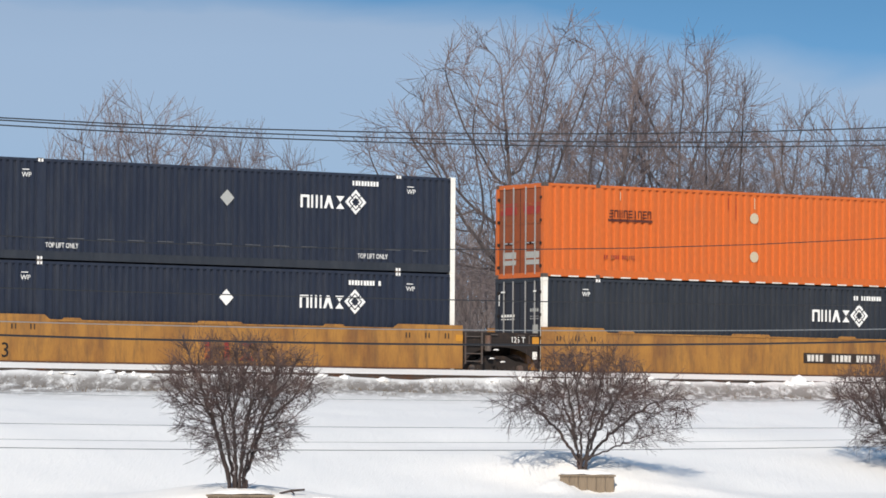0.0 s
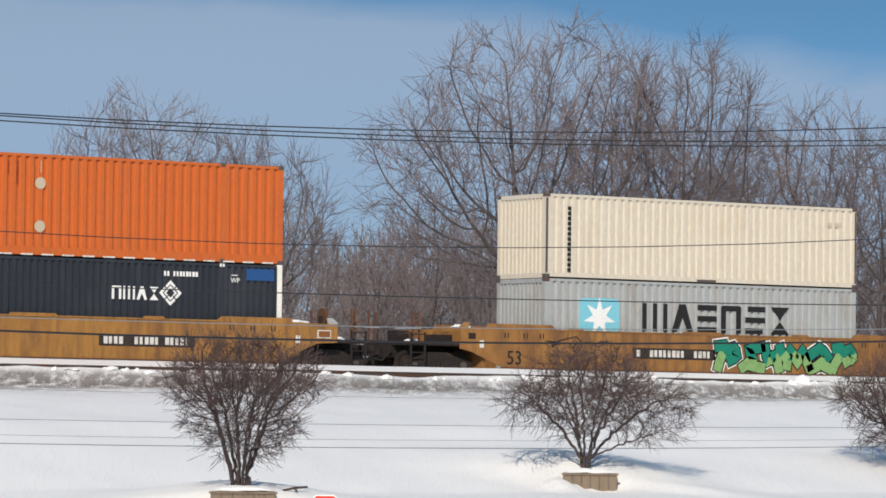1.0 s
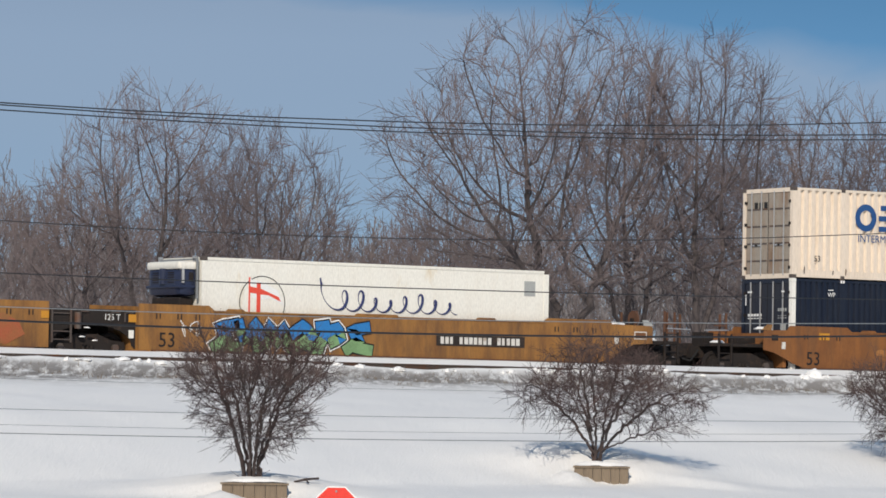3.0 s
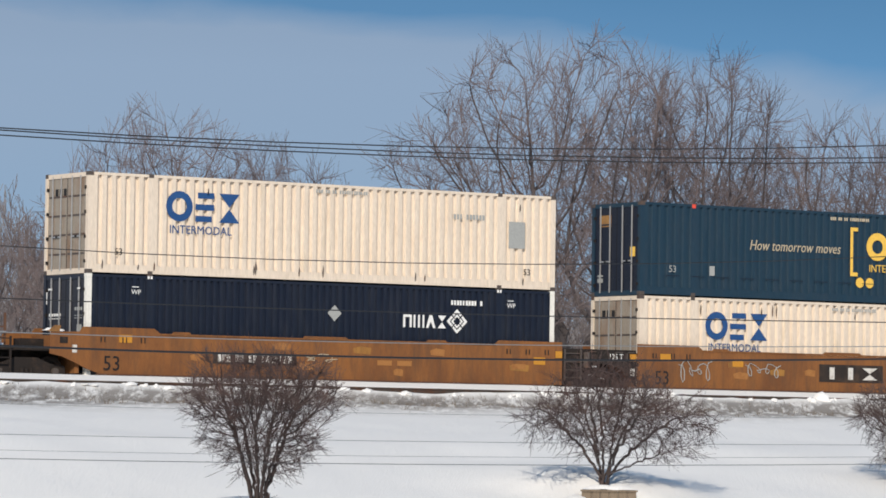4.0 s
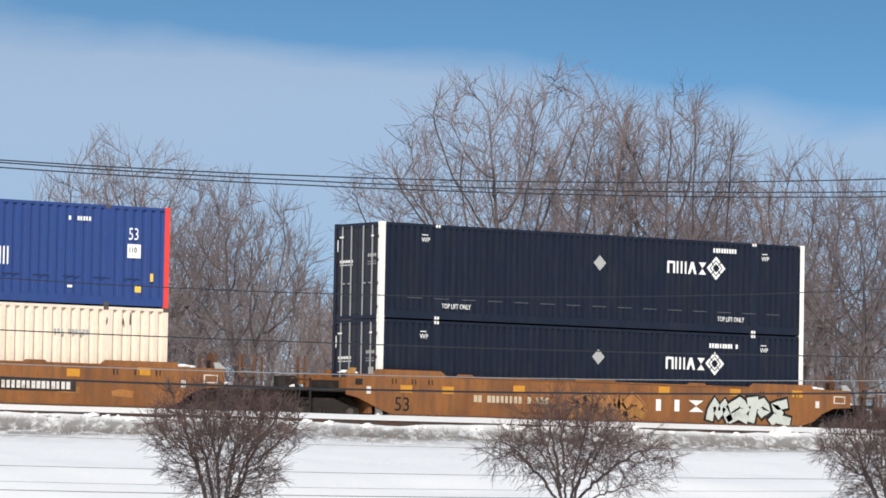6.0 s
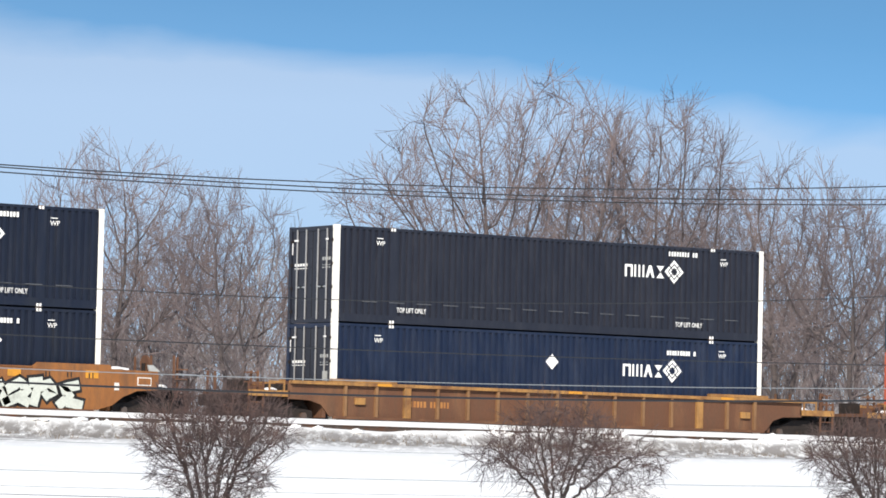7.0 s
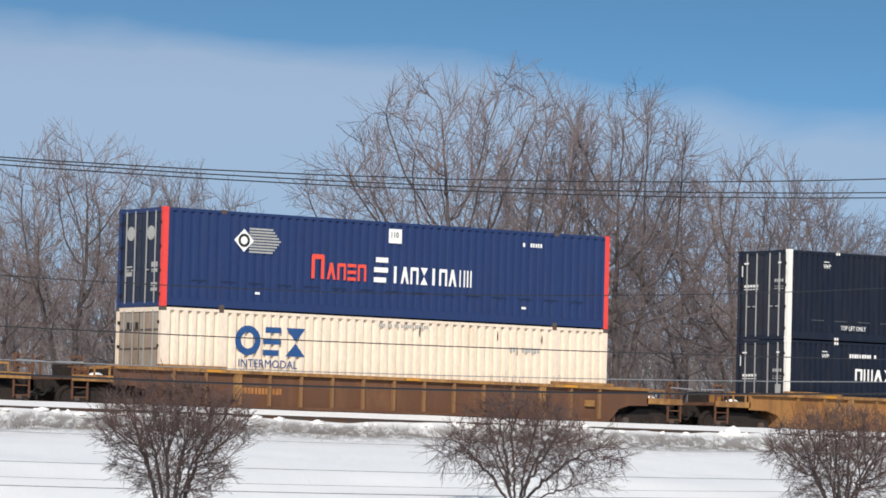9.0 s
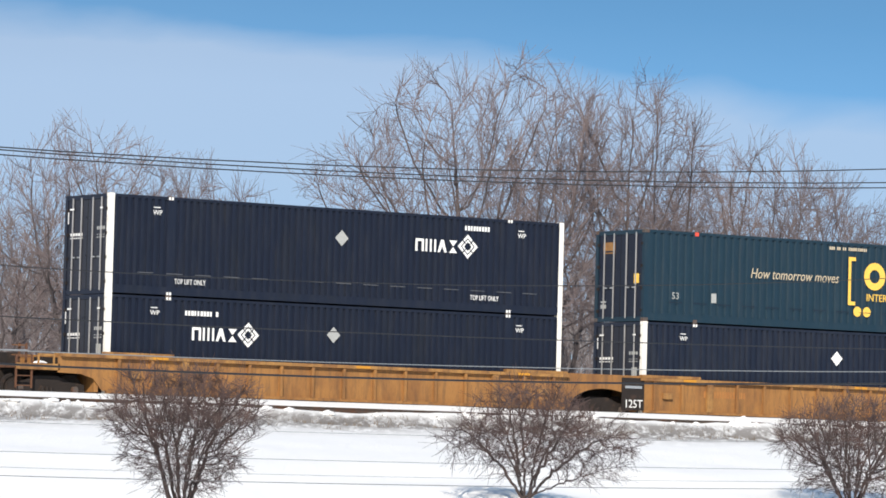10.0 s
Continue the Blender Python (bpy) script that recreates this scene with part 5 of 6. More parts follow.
    put(dark_container("dark navy container in the well below a cream container", 1, (2.6, 1.85), 0.2), 166.75, low)
    w = railway_white("cream ribbed container with blue mark, pale patch and rust streaks", dirty=1)
    part("repair_patch", boxes((6.35, 6.95, FRONT, FRONT + 0.004, 1.25, 2.05)), M_DULLMARK, w, "pale grey repair patch")
    put(w, 166.75, mid)
    put(railway_white("cream ribbed container with blue block mark in the well", dirty=2), 186.1, low)
    put(railway_teal("dark teal container with gold bracket mark, stacked on top"), 186.1, mid)
    put(railway_white("cream ribbed container with part of its blue mark gone", word="part", dirty=3), 205.6, low)
    put(blue_container("royal blue container with red corner posts, stacked on top"), 205.6, mid)

    # single well cars
    q = put(well_car("orange-brown well car with pale sprayed shapes", "flat", M_BROWN, "coup", "coup"), 229.0)
    number_plate(q, -4.9, -1.8, 8, dark=False)
    sprayed(q, 4.2, 7.3, [M_SPRAY[2], M_SPRAY[2]], 17, outline=M_INK, n=4, z1=1.3)
    sprayed(q, -1.3, 1.6, [M_TANPATCH, M_OCHRE], 18, outline=M_TANPATCH, n=4, z1=1.25, contour=M_RUSTY)
    blocks(q, 1.9, 4.0, 0.74, 1.1, (1, 1, 1.1), CARSIDE, M_MARK, "plain white shape", kinds=("bar", "bar", "hourglass"))
    reflectors(q, ((-7.4, 1.05), (-5.9, 1.05), (-3.3, 1.15), (2.2, 1.28), (5.0, 1.28), (7.5, 1.3)))
    put(dark_container("dark navy container with white corner posts in the well", 1, (2.6, 1.9), 0.0, tone="black"), 229.0, low)
    put(dark_container("dark navy container stacked upon another navy container", 0, (2.6, 2.0), 0.0, tone="black"), 229.0, mid)
    for x, what in ((253.0, 0), (276.4, 1), (299.75, 2)):
        car = put(well_car("rusty brown rib-sided well car with worn yellow top rail", "rib", M_RUSTY, "coup", "coup"), x)
        small_bars("number_marking", dash_shape(-5.6, -3.9, 0.8, 0.98, 14, -1.404, 60 + what), M_TANPATCH, car, "faint pale bars")
        if what == 1:
            lettering("size_stencil", "3", 0.42, M_MARK, car, (5.7, -1.404, 0.55))
    put(dark_container("deep blue container with white corner posts in the well", 1, (2.6, 1.85), -0.1, tone="deep", lone_bright=True), 253.0, low)
    put(dark_container("charcoal ribbed container stacked on a deep blue one", 0, (2.6, 2.05), tone="charcoal"), 253.0, mid)
    red = container("faded red ribbed container in the well", 16.15, 2.9, (M_RED, M_REDDOOR, M_RED), posts=M_REDDOOR, pitch=0.31, first_bay=M_BRIGHTRED)
    part("serial_panel", boxes((4.45, 5.2, FRONT, FRONT + 0.004, 2.0, 2.26)), M_MARK, red, "white panel")
    small_bars("serial_marking", dash_shape(4.5, 5.15, 2.05, 2.21, 8, FRONT - 0.005, 3), M_INK, red, "dark bars")
    small_bars("notice_marking", dash_shape(-0.6, 0.9, 2.36, 2.46, 18, FRONT, 4), M_MARK, red, "small white bars")
    lettering("size_stencil", "53", 0.28, M_MARK, red, (-8.05, 1.0, 0.95), facing="-x")
    pieces("door_mark", M_MAROON, red, "", (-8.05, -8.044, -0.98, -0.3, 1.75, 2.5), (-8.05, -8.044, -0.98, -0.3, 1.2, 1.5))
    put(red, 276.4, low)
    put(railway_teal("dark teal container with gold bracket mark above a red one", M_TEAL_DEEP), 276.4, mid)
    put(railway_white("cream ribbed container with blue block mark in the well", dirty=4), 299.75, low)
    put(blue_container("royal blue container with red corner posts, stacked on top", M_BLUE_DEEP), 299.75, mid)

    # last articulated car
    for x, l, rr in ((323.1, "coup", "art"), (342.4, "art", "art")):
        car = put(well_car("ochre rib-sided well car with yellow top rail", "rib", M_OCHRE_RIB, l, rr), x)
        small_bars("number_marking", dash_shape(-5.7, -4.0, 0.92, 1.12, 16, -1.404, int(x)), M_TANPATCH, car, "pale bars")
    put(dark_container("dark navy container with white corner posts in the well", 1, (-5.2, 1.85), -0.3, tone="black"), 323.1, low)
    put(dark_container("dark navy container stacked upon another navy container", 0, (2.55, 1.95), -0.1, tone="black"), 323.1, mid)
    put(dark_container("dark navy container below a dark teal container", 1, (2.6, 1.85), -0.2, lone_bright=True), 342.4, low)
    put(railway_teal("dark teal container with gold bracket mark, stacked on navy", M_TEAL_DEEP), 342.4, mid)


# ---- ground and track ----
def snow_height(x, y):
    keys = ((-3000, -5.2), (56, -5.2), (59, -5.0), (64, -3.7), (66.5, -3.16), (72.5, -2.82), (76.0, -2.12), (80.0, -1.48), (86.0, -1.02), (98.5, -0.33), (99.6, -0.10), (100.3, 0.05), (100.85, 0.075), (101.1, 0.15),
            (101.8, 0.25), (102.5, 0.34), (103.0, 0.30), (103.5, 0.0), (107.8, 0.0), (109.5, -0.1), (125, -0.4), (3000, -0.6))
    for (y0, z0), (y1, z1) in zip(keys, keys[1:]):
        if y0 <= y <= y1:
            z = z0 + (z1 - z0) * (y - y0) / (y1 - y0)
            break
    if 10 < x < 180 and 56 < y < 101:
        soft = 0.13 * noise.noise((x * 0.13, y * 0.22, 2.0)) + 0.06 * noise.noise((x * 0.45, y * 0.40, 4.0)) + 0.018 * noise.noise((x * 1.1, y * 1.0, 7.0))
        if y > 96.5:
            soft += 0.05 * noise.noise((x * 1.3, y * 0.9, 3.0)) + 0.025 * noise.noise((x * 3.2, y * 2.0, 5.0))
        for px, py, az in ((40.72, 68.05, 31.0), (52.1, 72.65, 35.0)):
            a = radians(az)
            back = (x - px) * math.sin(a) + (y - py) * math.cos(a)
            across = (x - px) * math.cos(a) - (y - py) * math.sin(a)
            if back > 0.05:
                soft += (0.27 * min(1.0, (back - 0.05) / 0.5) + 0.13 * min(back, 2.6)) * math.exp(-(across / 2.4) ** 2) * math.exp(-(max(back - 1.2, 0.0) / 2.0) ** 2)
        for mx, my, mh in ((40.0, 68.05, 0.20), (51.4, 72.8, 0.22), (41.5, 67.5, 0.06), (52.9, 72.1, 0.08)):
            soft += mh * math.exp(-((x - mx) ** 2 + (y - my) ** 2) / 0.14)
        z += soft
    elif 10 < x < 180 and 101 <= y < 103.2:
        z += 0.012 * noise.noise((x * 0.5, y, 9.0))
    return z


def build_ground():
    xs = [-3000, -800, -300, -100, 0] + [15 + 0.6 * i for i in range(40)] + [39 + 0.25 * i for i in range(64)] + [55 + 0.35 * i for i in range(300)] + [165, 200, 300, 600, 1200, 3000]
    ys = [-3000, -600, -100, 0, 30, 50, 56] + [58 + 0.6 * i for i in range(15)] + [67 + 0.22 * i for i in range(28)] + [73.3 + 0.6 * i for i in range(39)] + [96.5 + 0.16 * i for i in range(45)] + [104, 107.8, 109.5, 112, 118, 125, 150, 250, 600, 3000]
    ys = sorted(set(round(y, 3) for y in ys))
    verts = [(x, y, snow_height(x, y)) for y in ys for x in xs]
    w = len(xs)
    faces = [(j * w + i, j * w + i + 1, (j + 1) * w + i + 1, (j + 1) * w + i) for j in range(len(ys) - 1) for i in range(w - 1)]
    g = raw("ground", verts, faces, M_SNOW)
    for p in g.data.polygons:
        p.use_smooth = True
    tagged(g, "snow-covered railway bank with soil showing beside the track", "snow", kind="structure")


def build_rails():
    for i, (y, base) in enumerate(((100.62, -0.02), (102.05, 0.05), (104.77, 0.0), (106.21, 0.0))):
        prof = [(-0.07, -0.17), (0.07, -0.17), (0.07, -0.15), (0.012, -0.13), (0.012, -0.045), (0.036, -0.035), (0.036, 0.0), (-0.036, 0.0), (-0.036, -0.035), (-0.012, -0.045), (-0.012, -0.13), (-0.07, -0.15)]
        top = 0.165 + base if y < 103 else 0.0
        verts = [(x, y + a, top + b) for x in (-400, 700) for a, b in prof]
        n = len(prof)
        faces = [(k, (k + 1) % n, n + (k + 1) % n, n + k) for k in range(n)] + [tuple(range(n))[::-1], tuple(range(n, 2 * n))]
        tagged(raw("rail", verts, faces, M_RAIL), "worn brown steel rail half buried in snow", "rail", "rails of the line", "structure")


def build_clods():
    """Lumps of ploughed snow along the near rail."""
    rnd = random.Random(8)
    made = []
    for k in range(5):
        bm = bmesh.new()
        bmesh.ops.create_icosphere(bm, subdivisions=2, radius=1)
        for v in bm.verts:
            q = 1 + 0.6 * noise.noise(v.co * 1.6 + Vector((k * 9, 0, 0)))
            v.co = Vector((v.co.x * q, v.co.y * q, max(v.co.z, -0.25) * q))
        mesh = bpy.data.meshes.new("snow_clod")
        bm.to_mesh(mesh)
        bm.free()
        mesh.materials.append(M_CLOD)
        made.append(mesh)
    spots = [(79.9, 100.3, 0.22, 0.24)]
    for _ in range(110):
        x = rnd.uniform(46, 116)
        spots.append((x, rnd.uniform(99.95, 100.45), rnd.choice((0.05, 0.07, 0.10, 0.16)) * rnd.uniform(0.7, 1.3), rnd.uniform(0.04, 0.11)))
    for x, y, a, h in spots:
        ob = new("snow_clod", rnd.choice(made))
        ob.location = (x, y, snow_height(x, y))
        ob.rotation_euler = (0, 0, rnd.uniform(0, 6))
        ob.scale = (a * rnd.uniform(0.8, 1.6), a, h)
        tagged(ob, "rounded lump of ploughed snow beside the rail", "snow lump", "snow lumps along the track")


def build_weeds():
    rnd = random.Random(4)
    verts, faces = [], []
    for _ in range(3600):
        x = rnd.uniform(44, 118)
        y = rnd.gauss(97.4, 1.7)
        if not 89.0 < y < 100.0 or noise.noise((x * 0.5, y * 0.8, 11.0)) < -0.05:
            continue
        z = snow_height(x, y)
        h = rnd.uniform(0.04, 0.16)
        dx, dy = rnd.uniform(-0.12, 0.12), rnd.uniform(-0.08, 0.08)
        w = rnd.uniform(0.006, 0.014)
        i = len(verts)
        verts += [(x - w, y, z - 0.02), (x + w, y, z - 0.02), (x, y + w, z - 0.02), (x + dx, y + dy, z + h)]
        faces += [(i, i + 1, i + 3), (i + 1, i + 2, i + 3), (i + 2, i, i + 3)]
    tagged(raw("dead_weeds", verts, faces, M_WEED), "dead brown weeds poking through snow", "weeds", kind="stuff")


# ---- trees and shrubs ----
class Wood:
    """Collects tapered round branches."""

    def __init__(self):
        self.v, self.f = [], []

    def tube(self, pts, radii, sides):
        start = len(self.v)
        n = len(pts)
        for k, (p, r) in enumerate(zip(pts, radii)):
            d = (pts[min(k + 1, n - 1)] - pts[max(k - 1, 0)])
            a = d.cross(Vector((0.31, 0.95, 0.07)))
            if a.length < 1e-6:
                a = d.cross(Vector((1, 0, 0)))
            a.normalize()
            b = d.cross(a).normalized()
            for s in range(sides):
                t = s * math.tau / sides
                self.v.append(tuple(p + a * (r * math.cos(t)) + b * (r * math.sin(t))))
        for k in range(n - 1):
            for s in range(sides):
                q = (s + 1) % sides
                o = start + k * sides
                self.f.append((o + s, o + q, o + sides + q, o + sides + s))


def grow(rnd, limbs, twigs, p, d, length, r, depth, spec):
    """One branch and all that springs from it."""
    steps = 5 if depth <= 1 else (4 if depth == 2 else 3)
    pts, rad = [p.copy()], [r]
    d = d.normalized()
    end_r = max(r * spec["taper"], spec["tip"])
    for k in range(steps):
        wob = Vector((rnd.gauss(0, 1), rnd.gauss(0, 1), rnd.gauss(0, 0.6))) * spec["wobble"]
        d = (d + wob + Vector((0, 0, spec["lift"] * (1 + 0.25 * depth)))).normalized()
        p = p + d * (length / steps)
        pts.append(p.copy())
        rad.append(r + (end_r - r) * (k + 1) / steps)
    steps = len(pts) - 1
    thick = r > spec["limb"]
    (limbs if thick else twigs).tube(pts, rad, 6 if r > 0.08 else (5 if thick else 3))
    if depth >= spec["depth"]:
        return
    n = spec["kids"][min(depth, len(spec["kids"]) - 1)]
    first = spec["first"] if depth else spec["clear"]
    for i in range(n):
        t = first + (1 - first) * (i + rnd.uniform(0.2, 0.9)) / n
        k = min(int(t * steps), steps - 1)
        u = t * steps - k
        q = pts[k].lerp(pts[k + 1], min(u, 1))
        along = (pts[k + 1] - pts[k]).normalized()
        side = along.cross(Vector((rnd.gauss(0, 1), rnd.gauss(0, 1), rnd.gauss(0, 1)))).normalized()
        ang = radians(rnd.uniform(*spec["angle"]))
        nd = along * math.cos(ang) + side * math.sin(ang)
        if nd.z < spec["droop"]:
            nd.z = spec["droop"] + abs(nd.z) * 0.3
        kid = length * rnd.uniform(*spec["ratio"]) * (1.15 - 0.45 * t)
        grow(rnd, limbs, twigs, q, nd, kid, max(rad[k] * rnd.uniform(0.45, 0.68), spec["tip"]), depth + 1, spec)


def branch_out(seed, lobes, stems, count, step, reach, clear, rise, outward, core):
    """Grow a branch net from the stems towards points strewn in a crown of several lobes (centre, half sizes).
    Gives the nodes and the parent of each."""
    gen = np.random.default_rng(seed)
    sizes = np.array([a * b * c for _, (a, b, c) in lobes])
    share = (sizes / sizes.sum() * count).astype(int)
    goals = []
    for (centre, half), n in zip(lobes, share):
        d = gen.normal(size=(n, 3))
        d /= np.linalg.norm(d, axis=1)[:, None]
        goals.append(np.array(centre) + d * (gen.random((n, 1)) ** 0.40) * np.array(half))
    goals = np.concatenate(goals)
    nodes, parents = [], []
    for line in stems:
        last = -1
        for k in range(len(line) - 1):
            a, b = np.array(line[k], float), np.array(line[k + 1], float)
            n = max(1, int(round(np.linalg.norm(b - a) / step)))
            for i in range(n + 1 if k == len(line) - 2 else n):
                p = a + (b - a) * i / n + (gen.normal(size=3) * step * 0.16 if (i or k) else 0)
                if last < 0 and nodes:
                    near = np.linalg.norm(np.array(nodes) - p, axis=1)
                    if near.min() < step * 0.6:
                        last = int(near.argmin())
                        continue
                nodes.append(p)
                parents.append(last)
                last = len(nodes) - 1
    best = np.full(len(goals), 1e9)
    which = np.zeros(len(goals), int)

    def see(first):
        for j in range(first, len(nodes)):
            d = np.linalg.norm(goals - nodes[j], axis=1)
            m = d < best
            best[m], which[m] = d[m], j

    see(0)
    born = set()
    for turn in range(90):
        live = (best > clear) & (best < reach * (1.0 if turn > 4 else 3.0))
        if not live.any():
            break
        first = len(nodes)
        for j in np.unique(which[live]):
            pull = goals[live & (which == j)] - nodes[j]
            d = (pull / np.linalg.norm(pull, axis=1)[:, None]).mean(axis=0)
            away = nodes[j] - np.array((0, 0, core))
            d += gen.normal(size=3) * 0.06 + np.array((0, 0, rise)) + outward * away / max(np.linalg.norm(away), 1e-6)
            d /= max(np.linalg.norm(d), 1e-6)
            spot = (int(j), tuple(np.round(d, 1)))
            if spot in born:
                continue
            born.add(spot)
            nodes.append(nodes[j] + d * step)
            parents.append(int(j))
        if len(nodes) == first or len(nodes) > 9000:
            break
        see(first)
    return nodes, parents


def branched(name, label, category, group, seed, lobes, stems, mats, count, step, reach, clear, tip, limb, twig, rise=0.06, power=2.25, outward=0.2, core=0.0):
    """A bare tree or shrub: limbs thick enough to tell apart, and a crown of shoots."""
    nodes, parents = branch_out(seed, lobes, stems, count, step, reach, clear, rise, outward, core)
    pts = [Vector(p) for p in nodes]
    kids = [[] for _ in pts]
    for k, q in enumerate(parents):
        if q >= 0:
            kids[q].append(k)
    weight = [0.0] * len(pts)
    for k in range(len(pts) - 1, -1, -1):
        if not kids[k]:
            weight[k] = 2.0
        if parents[k] >= 0:
            weight[parents[k]] += weight[k] + 0.04
    rad = [tip * max(w, 1.0) ** (1 / power) for w in weight]
    limbs, twigs = Wood(), Wood()

    def line(chain):
        """Lay one run of nodes, thick part and thin part."""
        cutoff = next((i for i, k in enumerate(chain) if rad[k] < limb), len(chain))
        r0 = [min(rad[k], rad[chain[1]] * 1.12) if i == 0 and parents[k] >= 0 else rad[k] for i, k in enumerate(chain)]
        if cutoff > 1:
            a = chain[:cutoff + 1]
            limbs.tube([pts[k] for k in a], r0[:len(a)], 7 if r0[0] > 6 * limb else 5)
        b = max(cutoff - 1, 0) if cutoff <= 1 else cutoff
        if len(chain) - b > 1:
            twigs.tube([pts[k] for k in chain[b:]], r0[b:], 3)

    starts = [k for k, q in enumerate(parents) if q < 0]
    while starts:
        k = starts.pop()
        chain = [k] if parents[k] < 0 else [parents[k], k]
        while kids[k]:
            order = sorted(kids[k], key=lambda c: -weight[c])
            starts.extend(order[1:])
            k = order[0]
            chain.append(k)
        if len(chain) > 1:
            line(chain)
    rnd = random.Random(seed)
    for k, q in enumerate(parents):
        if q < 0 or rad[k] > limb * 1.3:
            continue
        along = (pts[k] - pts[q]).normalized()
        for _ in range(int(twig[0] + rnd.random()) + (3 if not kids[k] else 0)):
            side = along.cross(Vector((rnd.gauss(0, 1), rnd.gauss(0, 1), rnd.gauss(0, 1)))).normalized()
            a = radians(rnd.uniform(15, 48))
            d = (along * math.cos(a) + side * math.sin(a) + Vector((0, 0, twig[3]))).normalized()
            long = rnd.uniform(twig[1], twig[2])
            p = pts[q].lerp(pts[k], rnd.random())
            m = p + d * long * 0.5 + Vector((rnd.gauss(0, 1), rnd.gauss(0, 1), rnd.gauss(0, 1))) * long * 0.06
            e = m + (d + Vector((rnd.gauss(0, 0.22), rnd.gauss(0, 0.22), 0.15))).normalized() * long * 0.5
            twigs.tube([p, m, e], [tip * 0.95, tip * 0.85, tip * 0.6], 3)
            for f in (0.35, 0.8):
                u = p.lerp(m, f) if f < 0.5 else m
                v = (d + Vector((rnd.gauss(0, 0.45), rnd.gauss(0, 0.45), rnd.gauss(0.1, 0.35)))).normalized() * long * rnd.uniform(0.35, 0.6)
                twigs.tube([u, u + v], [tip * 0.8, tip * 0.6], 3)
    root = tagged(new(name), label, category, group)
    raw("trunk" if category == "tree" else "stem", limbs.v, limbs.f, mats[0], root)
    raw("crown", twigs.v, twigs.f, mats[1], root)
    return root


FAR_BRUSH = dict(depth=3, kids=(7, 5, 4), clear=0.12, first=0.2, angle=(15, 45), ratio=(0.34, 0.55), taper=0.4, wobble=0.09, lift=0.05, tip=0.021, limb=0.05, droop=-0.05)
BRUSH = dict(depth=3, kids=(6, 4, 4), clear=0.2, first=0.2, angle=(15, 40), ratio=(0.4, 0.6), taper=0.4, wobble=0.09, lift=0.06, tip=0.0125, limb=0.03, droop=-0.05)


def at(azimuth, distance, z):
    a = radians(azimuth)
    return (distance * math.sin(a), distance * math.cos(a), z)


